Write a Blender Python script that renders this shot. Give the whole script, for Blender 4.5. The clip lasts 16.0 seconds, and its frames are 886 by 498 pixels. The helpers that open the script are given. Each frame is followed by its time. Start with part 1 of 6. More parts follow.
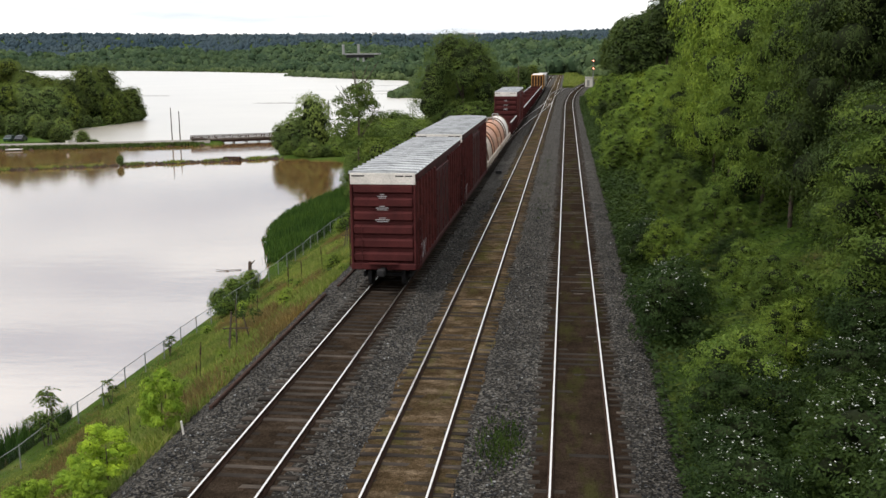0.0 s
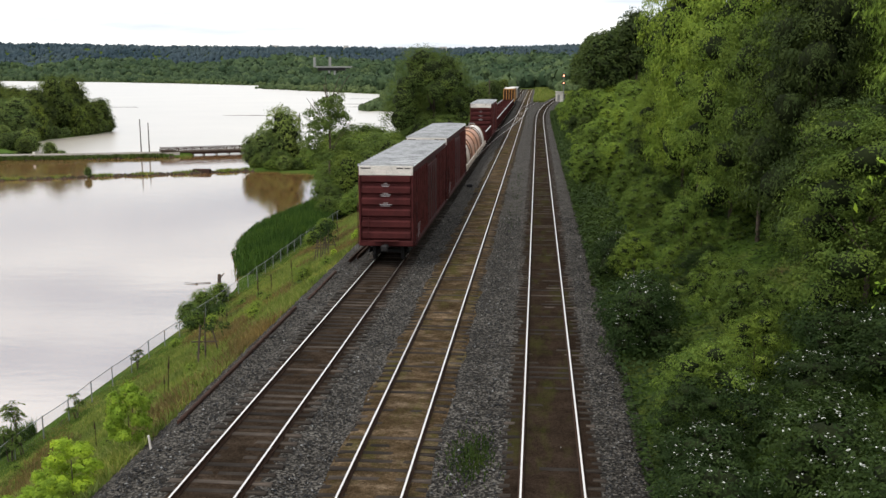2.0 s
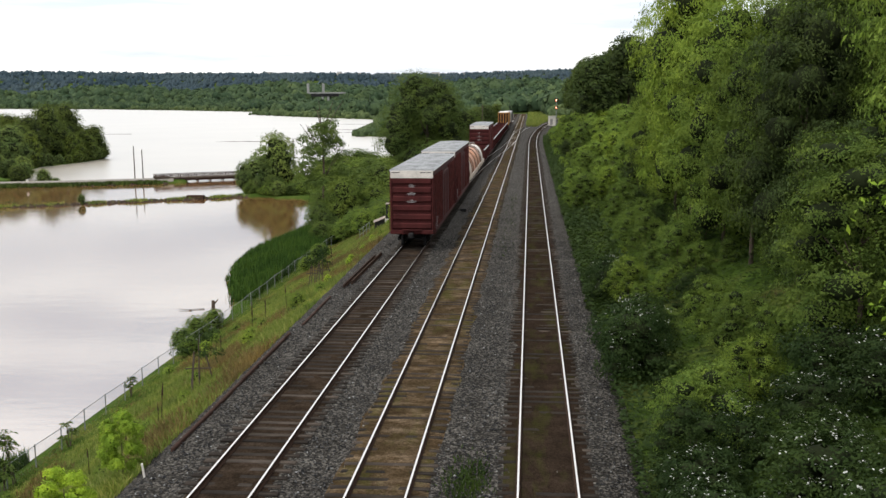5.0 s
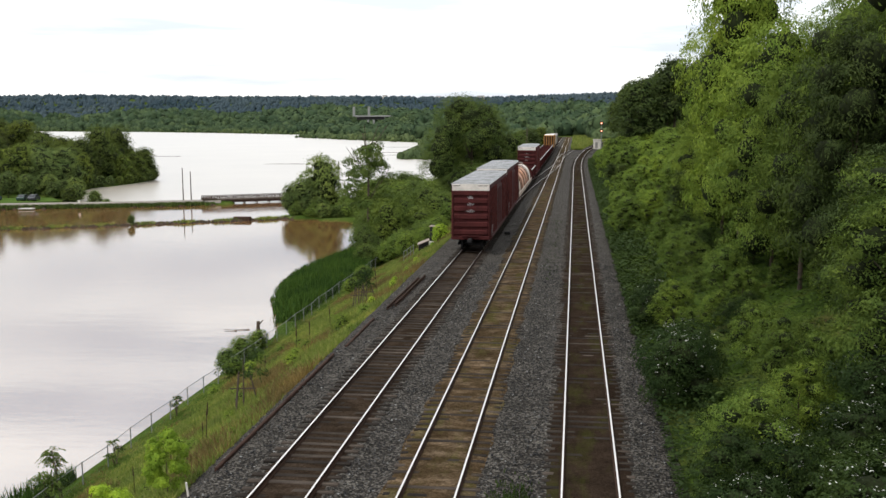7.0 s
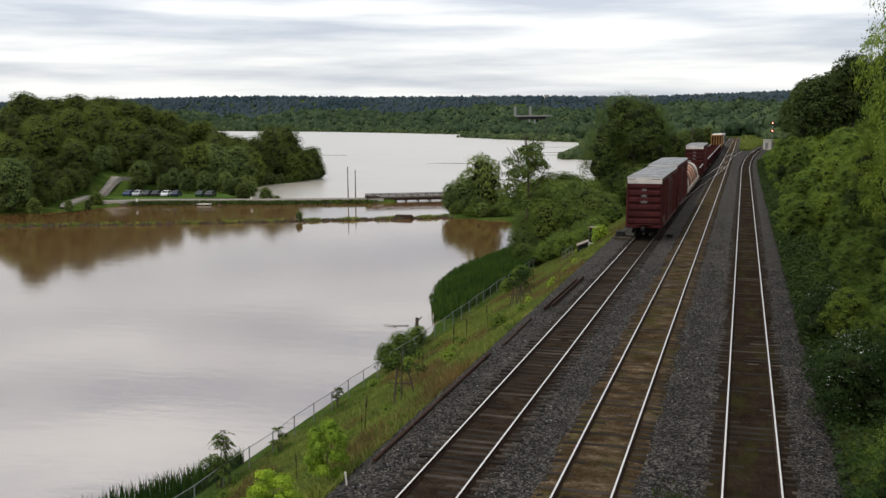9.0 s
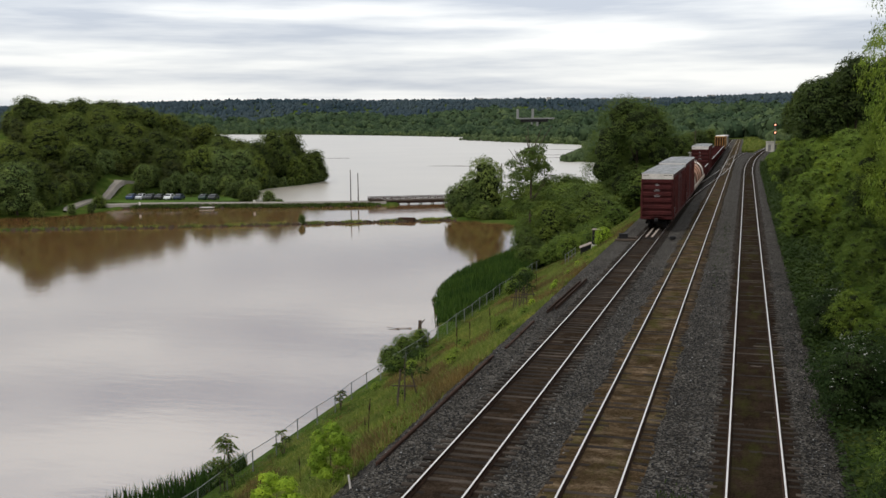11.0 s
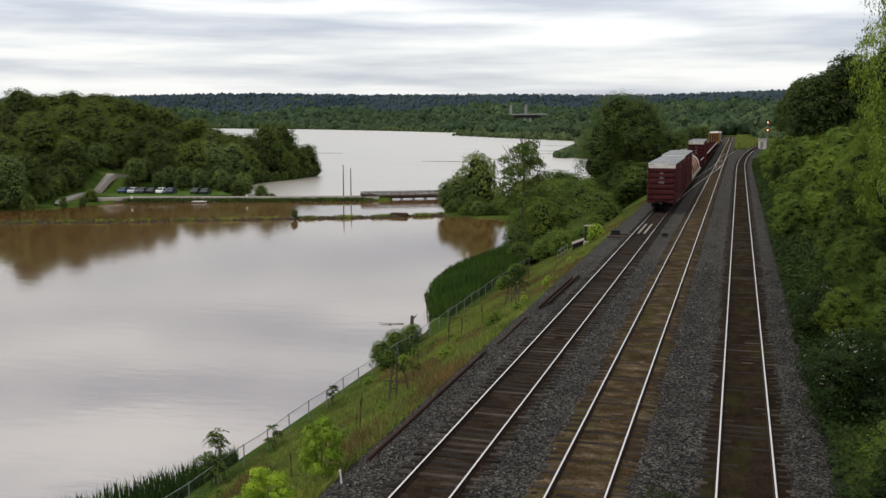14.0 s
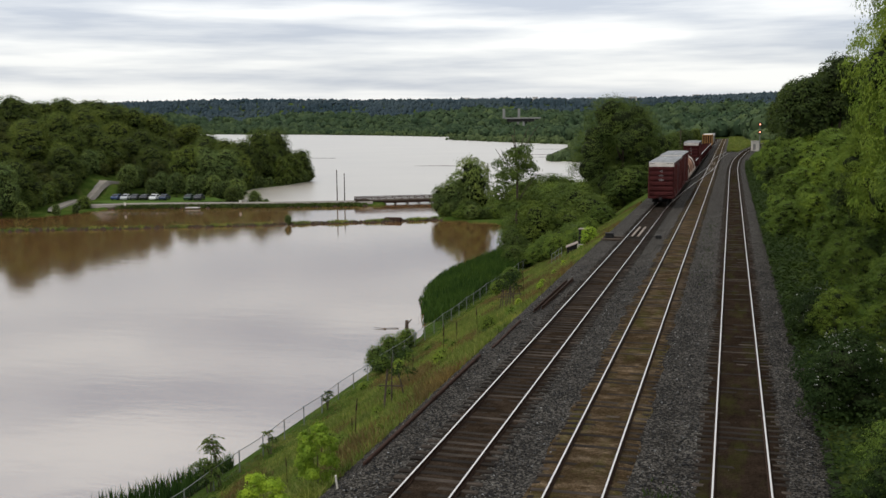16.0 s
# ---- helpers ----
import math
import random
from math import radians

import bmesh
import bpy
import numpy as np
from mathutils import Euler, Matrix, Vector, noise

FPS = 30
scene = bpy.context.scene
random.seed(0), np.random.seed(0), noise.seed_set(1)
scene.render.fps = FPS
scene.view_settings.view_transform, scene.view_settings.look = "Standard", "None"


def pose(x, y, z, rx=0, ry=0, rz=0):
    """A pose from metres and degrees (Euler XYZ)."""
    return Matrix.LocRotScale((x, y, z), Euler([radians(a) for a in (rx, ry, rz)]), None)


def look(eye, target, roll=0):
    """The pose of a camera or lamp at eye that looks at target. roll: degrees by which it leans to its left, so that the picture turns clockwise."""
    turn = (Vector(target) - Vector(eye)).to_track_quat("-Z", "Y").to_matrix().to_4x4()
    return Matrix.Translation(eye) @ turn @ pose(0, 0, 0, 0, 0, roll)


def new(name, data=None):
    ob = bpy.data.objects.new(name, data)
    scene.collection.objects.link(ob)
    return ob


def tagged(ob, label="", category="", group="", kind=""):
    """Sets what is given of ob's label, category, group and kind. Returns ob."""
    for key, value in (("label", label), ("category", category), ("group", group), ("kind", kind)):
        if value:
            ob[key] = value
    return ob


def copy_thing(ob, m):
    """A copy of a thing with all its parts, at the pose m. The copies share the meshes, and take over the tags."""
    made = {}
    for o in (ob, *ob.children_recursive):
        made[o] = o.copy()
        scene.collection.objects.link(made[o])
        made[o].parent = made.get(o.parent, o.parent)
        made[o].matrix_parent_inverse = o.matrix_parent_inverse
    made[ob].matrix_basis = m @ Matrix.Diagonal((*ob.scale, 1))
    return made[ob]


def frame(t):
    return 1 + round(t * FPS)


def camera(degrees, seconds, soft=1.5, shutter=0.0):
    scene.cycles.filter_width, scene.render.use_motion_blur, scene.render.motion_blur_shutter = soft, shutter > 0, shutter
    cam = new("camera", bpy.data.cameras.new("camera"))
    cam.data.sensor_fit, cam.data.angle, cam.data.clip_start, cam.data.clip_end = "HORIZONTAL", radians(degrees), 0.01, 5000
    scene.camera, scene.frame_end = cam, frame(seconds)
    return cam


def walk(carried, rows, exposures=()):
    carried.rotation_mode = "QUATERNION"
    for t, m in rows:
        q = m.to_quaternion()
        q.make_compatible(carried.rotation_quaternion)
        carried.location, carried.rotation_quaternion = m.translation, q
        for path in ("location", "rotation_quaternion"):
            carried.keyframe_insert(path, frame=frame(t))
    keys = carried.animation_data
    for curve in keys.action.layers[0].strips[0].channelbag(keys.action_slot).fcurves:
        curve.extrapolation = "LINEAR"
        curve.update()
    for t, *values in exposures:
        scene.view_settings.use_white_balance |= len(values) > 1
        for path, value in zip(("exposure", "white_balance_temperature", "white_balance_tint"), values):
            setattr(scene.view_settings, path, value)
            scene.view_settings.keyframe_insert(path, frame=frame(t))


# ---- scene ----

# Tracks run along +y, rail tops lie at z = 0; the eye stands on a footbridge over them.
EYE = (0.0, 0.0, 9.75)
cam = camera(49.23, 16.0, soft=1.5)
TURNS = [
    (0.0, 7.26, -11.20, -0.44), (0.5, 7.22, -11.13, -0.57), (1.0, 6.63, -10.78, -0.31), (1.5, 6.20, -10.62, -0.03),
    (2.0, 5.50, -10.42, 0.04), (2.5, 5.11, -10.64, 0.07), (3.0, 5.04, -10.55, -0.19), (3.5, 5.11, -10.18, 0.12),
    (4.0, 5.15, -9.67, -0.23), (6.5, 5.19, -7.98, -0.34), (7.0, 7.76, -7.61, -0.26), (7.5, 11.27, -7.90, -0.02),
    (8.0, 14.16, -7.91, -0.10), (8.5, 16.09, -7.61, -0.05), (9.0, 17.21, -7.57, -0.33), (11.5, 17.37, -7.39, -0.50),
    (12.0, 16.98, -7.33, -0.44), (12.5, 16.83, -7.01, -0.40), (13.0, 16.86, -7.30, -0.26), (13.5, 16.87, -7.65, -0.28),
    (14.0, 16.93, -7.68, -0.13), (14.5, 16.84, -7.72, -0.32), (15.0, 16.67, -7.44, -0.46), (15.5, 16.62, -7.55, -0.50),
    (16.0, 16.58, -7.43, -0.54)]


def aim(yaw, pitch, roll):
    """The camera's pose: yaw to the left, pitch up, roll to its left."""
    return Matrix.Translation(EYE) @ pose(0, 0, 0, 0, 0, yaw) @ pose(0, 0, 0, 90 + pitch) @ pose(0, 0, 0, 0, 0, roll)


walk(cam, [(t, aim(y, p, r)) for t, y, p, r in TURNS],
     [(0.0, 0.46), (4.0, 0.47), (6.5, 0.50), (7.5, 0.33), (8.5, 0.03), (9.5, -0.11), (16.0, -0.13)])

# ---- sky and sun: high thin overcast ----
SUN_EL, SUN_AZ = 60.0, 222.0      # azimuth clockwise from +y
world = bpy.data.worlds.new("sky")
scene.world = world
world.use_nodes = True
wn, wl = world.node_tree.nodes, world.node_tree.links
wn.clear()
w_out = wn.new("ShaderNodeOutputWorld")
w_bg = wn.new("ShaderNodeBackground")
w_sky = wn.new("ShaderNodeTexSky")
w_sky.sky_type, w_sky.sun_disc = "NISHITA", False
w_sky.sun_elevation, w_sky.sun_rotation = radians(SUN_EL), radians(SUN_AZ)
w_co = wn.new("ShaderNodeTexCoord")
w_map = wn.new("ShaderNodeMapping")
w_map.inputs["Scale"].default_value = (1.3, 1.3, 15.0)
w_no = wn.new("ShaderNodeTexNoise")
w_no.inputs["Scale"].default_value, w_no.inputs["Detail"].default_value, w_no.inputs["Roughness"].default_value = 2.3, 9.0, 0.52
w_ramp = wn.new("ShaderNodeValToRGB")
w_ramp.color_ramp.elements[0].position, w_ramp.color_ramp.elements[0].color = 0.37, (5.9, 6.3, 7.1, 1)
w_ramp.color_ramp.elements[1].position, w_ramp.color_ramp.elements[1].color = 0.60, (10.7, 10.7, 10.5, 1)
w_mix = wn.new("ShaderNodeMix")
w_mix.data_type = "RGBA"
w_mix.inputs[0].default_value = 0.86
wl.new(w_co.outputs["Generated"], w_map.inputs["Vector"])
wl.new(w_map.outputs["Vector"], w_no.inputs["Vector"])
wl.new(w_no.outputs["Fac"], w_ramp.inputs["Fac"])
wl.new(w_sky.outputs["Color"], w_mix.inputs[6])
wl.new(w_ramp.outputs["Color"], w_mix.inputs[7])
w_xyz = wn.new("ShaderNodeSeparateXYZ")        # the cloud thins and brightens towards the zenith
w_up = wn.new("ShaderNodeMapRange")
w_up.inputs["From Min"].default_value, w_up.inputs["From Max"].default_value = 0.06, 0.32
w_up.inputs["To Min"].default_value, w_up.inputs["To Max"].default_value = 1.0, 1.55
w_mul = wn.new("ShaderNodeVectorMath")
w_mul.operation = "SCALE"
wl.new(w_co.outputs["Generated"], w_xyz.inputs[0])
wl.new(w_xyz.outputs["Z"], w_up.inputs["Value"])
wl.new(w_mix.outputs[2], w_mul.inputs[0])
wl.new(w_up.outputs["Result"], w_mul.inputs["Scale"])
wl.new(w_mul.outputs["Vector"], w_bg.inputs["Color"])
w_bg.inputs["Strength"].default_value = 0.11
wl.new(w_bg.outputs["Background"], w_out.inputs["Surface"])

sun = new("sun", bpy.data.lights.new("sun", "SUN"))
sun.data.energy, sun.data.angle, sun.data.color = 2.0, radians(10), (1.0, 0.96, 0.9)
az, el = radians(SUN_AZ), radians(SUN_EL)
sun.matrix_world = look((0, 0, 60), (-math.sin(az) * math.cos(el), -math.cos(az) * math.cos(el), 60 - math.sin(el)))
scene.view_settings.exposure = 0.0


# ---- materials ----
class Nodes:
    """A material's node tree with a principled shader and short helpers."""

    def __init__(self, name, rough=0.7, metal=0.0, spec=0.5):
        self.m = bpy.data.materials.new(name)
        self.m.use_nodes = True
        self.n, self.l = self.m.node_tree.nodes, self.m.node_tree.links
        self.p = self.n["Principled BSDF"]
        self.p.inputs["Roughness"].default_value = rough
        self.p.inputs["Metallic"].default_value = metal
        self.p.inputs["Specular IOR Level"].default_value = spec
        self.co = self.n.new("ShaderNodeTexCoord").outputs["Object"]

    def noise(self, scale, detail=4.0, rough=0.6, stretch=None):
        t = self.n.new("ShaderNodeTexNoise")
        t.inputs["Scale"].default_value, t.inputs["Detail"].default_value, t.inputs["Roughness"].default_value = scale, detail, rough
        src = self.co
        if stretch:
            mp = self.n.new("ShaderNodeMapping")
            mp.inputs["Scale"].default_value = stretch
            self.l.new(src, mp.inputs["Vector"])
            src = mp.outputs["Vector"]
        self.l.new(src, t.inputs["Vector"])
        return t.outputs["Fac"]

    def cells(self, scale, out="Color"):
        t = self.n.new("ShaderNodeTexVoronoi")
        t.inputs["Scale"].default_value = scale
        self.l.new(self.co, t.inputs["Vector"])
        return t.outputs[out]

    def ramp(self, fac, *stops):
        r = self.n.new("ShaderNodeValToRGB")
        e = r.color_ramp.elements
        while len(e) < len(stops):
            e.new(0.5)
        for k, (pos, col) in enumerate(stops):
            e[k].position, e[k].color = pos, (*col, 1)
        self.l.new(fac, r.inputs["Fac"])
        return r.outputs["Color"]

    def mix(self, fac, a, b, how="MIX"):
        x = self.n.new("ShaderNodeMix")
        x.data_type, x.blend_type = "RGBA", how
        for sock, val in ((x.inputs[0], fac), (x.inputs[6], a), (x.inputs[7], b)):
            if isinstance(val, (int, float)):
                sock.default_value = val
            elif isinstance(val, tuple):
                sock.default_value = (*val, 1)
            else:
                self.l.new(val, sock)
        return x.outputs[2]

    def color(self, c):
        if isinstance(c, tuple):
            self.p.inputs["Base Color"].default_value = (*c, 1)
        else:
            self.l.new(c, self.p.inputs["Base Color"])
        return self

    def bump(self, h, strength=0.5, dist=0.02):
        b = self.n.new("ShaderNodeBump")
        b.inputs["Strength"].default_value, b.inputs["Distance"].default_value = strength, dist
        self.l.new(h, b.inputs["Height"])
        self.l.new(b.outputs["Normal"], self.p.inputs["Normal"])
        return self

    def rnd(self):
        return self.n.new("ShaderNodeObjectInfo").outputs["Random"]

    def island(self):
        return self.n.new("ShaderNodeNewGeometry").outputs["Random Per Island"]


def plain(name, col, rough=0.6, metal=0.0, dirt=0.35, scale=3.0, bump=0.0):
    """A surface of one colour with stains and fine grain."""
    k = Nodes(name, rough, metal, 0.06 if rough >= 0.85 else 0.12 if rough >= 0.7 else 0.4)
    dark = tuple(c * (1 - dirt) for c in col)
    lite = tuple(min(1, c * (1 + dirt * 0.45)) for c in col)
    a = k.ramp(k.noise(scale, 6), (0.3, dark), (0.55, col), (0.8, lite))
    b = k.ramp(k.noise(scale * 14, 3), (0.3, (0.75, 0.75, 0.75)), (0.7, (1.1, 1.1, 1.1)))
    k.color(k.mix(1.0, a, b, "MULTIPLY"))
    if bump:
        k.bump(k.noise(scale * 10, 5), bump, 0.02)
    return k.m


def leafy(name, dark, mid, lite, rough=0.75, glow=0.32, patch=0.7, vary=0.38):
    """Leaves: each leaf near its own green, clumps and whole plants of a shade of their own; some light comes through."""
    k = Nodes(name, rough, 0.0, 0.12)
    pull = lambda c: tuple(m + (x - m) * vary for x, m in zip(c, mid))
    a = k.ramp(k.island(), (0.0, pull(dark)), (0.5, mid), (1.0, pull(lite)))
    b = k.ramp(k.rnd(), (0.0, (0.72, 0.74, 0.72)), (0.5, (0.96, 1.0, 1.0)), (1.0, (1.22, 1.18, 0.92)))
    c = k.ramp(k.noise(patch, 3), (0.32, (0.62, 0.72, 0.72)), (0.5, (1.0, 1.0, 1.0)), (0.68, (1.38, 1.28, 1.08)))
    col = k.mix(1.0, k.mix(1.0, a, b, "MULTIPLY"), c, "MULTIPLY")
    k.color(col)
    tr = k.n.new("ShaderNodeBsdfTranslucent")
    k.l.new(col, tr.inputs["Color"])
    ms = k.n.new("ShaderNodeMixShader")
    ms.inputs[0].default_value = glow
    k.l.new(k.p.outputs[0], ms.inputs[1])
    k.l.new(tr.outputs[0], ms.inputs[2])
    k.l.new(ms.outputs[0], k.n["Material Output"].inputs["Surface"])
    return k.m


def ground_mat():
    k = Nodes("grassy_soil", 0.95, 0, 0.0)
    g = k.ramp(k.noise(0.35, 6), (0.3, (0.02, 0.036, 0.007)), (0.5, (0.04, 0.065, 0.012)), (0.62, (0.065, 0.078, 0.02)), (0.75, (0.06, 0.045, 0.02)))
    f = k.ramp(k.noise(6, 5), (0.3, (0.6, 0.6, 0.6)), (0.7, (1.2, 1.2, 1.2)))
    return k.color(k.mix(1.0, g, f, "MULTIPLY")).bump(k.noise(5, 6), 0.8, 0.08).m


def ballast_mat(name, a, b, c):
    k = Nodes(name, 0.95, 0, 0.05)
    stones = k.ramp(k.cells(17.0), (0.1, a), (0.5, b), (0.9, c))
    wide = k.ramp(k.noise(0.7, 5), (0.3, (0.62, 0.6, 0.58)), (0.7, (1.2, 1.18, 1.15)))
    return k.color(k.mix(1.0, stones, wide, "MULTIPLY")).bump(k.cells(17.0, "Distance"), 0.9, 0.05).m


def dirt_mat(name, a, b, c, green=0.0):
    """Trodden fines between the rails."""
    k = Nodes(name, 0.95, 0, 0.0)
    wide = k.ramp(k.noise(0.9, 5, 0.6), (0.35, (0.75, 0.75, 0.75)), (0.7, (1.25, 1.22, 1.2)))
    base = k.mix(1.0, k.ramp(k.noise(1.6, 7, 0.7, (0.8, 1.3, 1.0)), (0.32, a), (0.5, b), (0.7, c)), wide, "MULTIPLY")
    fine = k.ramp(k.cells(24.0), (0.1, (0.6, 0.6, 0.6)), (0.9, (1.25, 1.25, 1.25)))
    col = k.mix(1.0, base, fine, "MULTIPLY")
    if green:
        moss = k.ramp(k.noise(0.9, 6, 0.7, (1.0, 0.3, 1.0)), (0.5, (0, 0, 0)), (0.66, (green, green, green)))
        col = k.mix(moss, col, (0.038, 0.045, 0.008))
    return k.color(col).bump(k.cells(24.0, "Distance"), 0.6, 0.03).m


def tie_mat():
    """Old creosoted wood, every tie a little different."""
    k = Nodes("weathered_tie", 0.95, 0, 0.05)
    a = k.ramp(k.rnd(), (0.0, (0.014, 0.0115, 0.0095)), (0.7, (0.025, 0.0202, 0.0162)), (1.0, (0.052, 0.042, 0.034)))
    b = k.ramp(k.noise(3.0, 7, 0.7, (0.5, 7.0, 1.0)), (0.32, (0.5, 0.5, 0.5)), (0.55, (1.0, 1.0, 1.0)), (0.72, (2.3, 2.2, 2.05)))
    return k.color(k.mix(1.0, a, b, "MULTIPLY")).bump(k.noise(8.0, 5, 0.6, (0.4, 5.0, 1.0)), 0.5, 0.02).m


def water_mat(name, rough, ripple, height, mud=((0.075, 0.038, 0.013), (0.105, 0.056, 0.022))):
    k = Nodes(name, rough, 0, 1.0)
    k.p.inputs["IOR"].default_value = 2.4
    k.color(k.ramp(k.noise(0.02, 5), (0.3, mud[0]), (0.7, mud[1])))
    return k.bump(k.noise(ripple, 5, 0.6, (0.4, 1.0, 1.0)), height, 0.08).m


M_GROUND = ground_mat()
M_BALLAST = ballast_mat("grey_ballast", (0.0078, 0.0072, 0.0062), (0.0245, 0.0226, 0.0198), (0.108, 0.101, 0.09))
M_FILL_L = dirt_mat("dark_cinders", (0.015, 0.0108, 0.0078), (0.023, 0.0165, 0.0118), (0.042, 0.031, 0.0225))
M_FILL_M = dirt_mat("brown_mossy_fines", (0.027, 0.0182, 0.0105), (0.048, 0.0335, 0.019), (0.125, 0.092, 0.06), 0.38)
M_FILL_R = dirt_mat("rusty_fines", (0.015, 0.0105, 0.0075), (0.020, 0.014, 0.0102), (0.027, 0.019, 0.014), 0.3)
M_WATER = water_mat("muddy_water", 0.06, 0.5, 0.14)
M_BAY = water_mat("rippled_bay_water", 0.30, 0.25, 0.5, ((0.17, 0.145, 0.11), (0.22, 0.19, 0.145)))
M_TIE = tie_mat()
# Near-black filling of the crowns: the shade of their gaps as a colour.
M_CROWN_SHADE = plain("crown_gap_shade", (0.014, 0.019, 0.007), 0.95, 0, 0.5, 2.0)
M_RAIL = plain("rusty_rail_web", (0.032, 0.018, 0.012), 0.9, 0, 0.4, 4.0)
M_HEAD = plain("polished_rail_head", (0.64, 0.61, 0.575), 0.3, 1.0, 0.1, 4.0)
M_STEEL = plain("dark_steel", (0.02, 0.019, 0.019), 0.7, 0.2, 0.4, 3.0)
M_RED = plain("oxide_red_paint", (0.052, 0.0112, 0.0105), 0.75, 0.0, 0.45, 1.3)
M_RED_B = plain("brown_red_paint", (0.048, 0.0100, 0.009), 0.75, 0.0, 0.45, 1.3)
M_WHITE = plain("grimy_white_paint", (0.52, 0.48, 0.43), 0.6, 0.0, 0.3, 1.2)
M_ROOF = plain("galvanised_roof", (0.43, 0.44, 0.44), 0.6, 0.15, 0.35, 0.8)
M_RIB = plain("dull_roof_rib", (0.34, 0.345, 0.35), 0.7, 0.1, 0.4, 1.5)
# Paler than the body red: bright lit edges of the posts put into colour.
M_POST = plain("lit_edge_red_paint", (0.092, 0.024, 0.021), 0.75, 0.0, 0.5, 2.2)
M_MARK = plain("stencil_white", (0.34, 0.32, 0.32), 0.75, 0, 0.3)
M_CREAM = plain("cream_hood", (0.36, 0.29, 0.23), 0.6, 0, 0.35, 1.0)
M_ORANGE = plain("rust_orange_hood", (0.33, 0.16, 0.09), 0.65, 0, 0.4, 1.0)
M_HOOP = plain("rusty_hoop", (0.14, 0.08, 0.055), 0.8, 0, 0.4, 1.5)
M_YELLOW = plain("faded_orange_paint", (0.42, 0.20, 0.04), 0.6, 0, 0.35, 1.5)
M_GREY = plain("grey_paint", (0.22, 0.21, 0.2), 0.6, 0, 0.35, 1.5)
M_CONC = plain("pale_concrete", (0.4, 0.38, 0.34), 0.9, 0, 0.3, 1.0, 0.2)
M_ROAD = plain("pale_gravel_road", (0.2, 0.18, 0.155), 0.95, 0, 0.25, 0.4, 0.2)
M_WOOD = plain("grey_timber", (0.075, 0.058, 0.045), 0.9, 0, 0.4, 3.0, 0.3)
M_RUSTWOOD = plain("reddish_timber", (0.042, 0.024, 0.018), 0.9, 0, 0.45, 3.0, 0.3)
M_GALV = plain("dull_galvanised_steel", (0.17, 0.18, 0.17), 0.7, 0.0, 0.3, 3.0)
M_BARK = plain("bark", (0.085, 0.065, 0.05), 0.95, 0, 0.5, 3.0, 0.6)
M_ROCK = plain("dark_rubble", (0.045, 0.033, 0.024), 0.95, 0, 0.5, 1.0, 0.4)
M_LEAF = leafy("bank_leaves", (0.065, 0.102, 0.015), (0.13, 0.188, 0.028), (0.22, 0.27, 0.055), 0.75, 0.32, 1.0)
M_LEAF_G = leafy("mid_green_leaves", (0.047, 0.076, 0.014), (0.092, 0.135, 0.022), (0.145, 0.185, 0.04), 0.75, 0.32, 1.0)
M_LEAF_D = leafy("dark_leaves", (0.022, 0.034, 0.009), (0.038, 0.056, 0.013), (0.066, 0.088, 0.021), 0.75, 0.2)
# Shrub green darkened so that it carries the shadow of the trees overhead.
M_LEAF_S = leafy("shaded_shrub_leaves", (0.011, 0.02, 0.005), (0.022, 0.039, 0.0085), (0.043, 0.062, 0.015))
M_LEAF_Y = leafy("lime_leaves", (0.11, 0.18, 0.014), (0.2, 0.295, 0.026), (0.3, 0.39, 0.05), 0.7, 0.3, 2.0)
M_LEAF_W = leafy("woodland_leaves", (0.05, 0.067, 0.014), (0.072, 0.095, 0.019), (0.105, 0.124, 0.027), 0.8, 0.3, 0.3)
M_LEAF_B = leafy("bright_woodland_leaves", (0.062, 0.087, 0.016), (0.096, 0.126, 0.023), (0.135, 0.162, 0.034), 0.8, 0.3, 0.3)
M_LEAF_O = leafy("olive_woodland_leaves", (0.034, 0.043, 0.011), (0.056, 0.066, 0.016), (0.084, 0.092, 0.024), 0.8, 0.3, 0.3)
M_LEAF_T = leafy("shore_tree_leaves", (0.042, 0.064, 0.013), (0.075, 0.106, 0.021), (0.112, 0.142, 0.031), 0.75, 0.32, 0.4)
M_LEAF_P = leafy("pale_willow_leaves", (0.056, 0.082, 0.022), (0.098, 0.132, 0.036), (0.145, 0.18, 0.055), 0.8, 0.22, 0.5)
M_REED = leafy("reed_blades", (0.014, 0.034, 0.0065), (0.026, 0.056, 0.0095), (0.046, 0.08, 0.016), 0.8, 0.25, 0.25, 0.8)
M_GRASS = leafy("bank_grass", (0.058, 0.088, 0.014), (0.116, 0.148, 0.030), (0.20, 0.195, 0.068), 0.8, 0.3, 0.35, 0.8)
M_GRASS_R = leafy("seeding_grass", (0.08, 0.055, 0.02), (0.155, 0.105, 0.038), (0.22, 0.17, 0.065), 0.8, 0.3, 0.35, 0.8)
M_BLOOM = plain("white_blossom", (0.3, 0.31, 0.27), 0.8, 0, 0.1)
# The haze of distance is painted into the blue of the hill's leaves.
M_HILL = leafy("hazy_hill_leaves", (0.06, 0.085, 0.105), (0.066, 0.094, 0.115), (0.072, 0.10, 0.122), 0.95, 0.4, 0.003)
# Far woods: dark green, shifted slightly to blue for the distance haze.
M_FAR = leafy("far_wood_leaves", (0.020, 0.036, 0.017), (0.036, 0.056, 0.026), (0.062, 0.086, 0.036), 0.9, 0.15, 0.012, 0.7)
M_FAR_P = leafy("far_shore_leaves", (0.05, 0.075, 0.03), (0.078, 0.108, 0.044), (0.11, 0.14, 0.06), 0.9, 0.15, 0.03, 0.7)


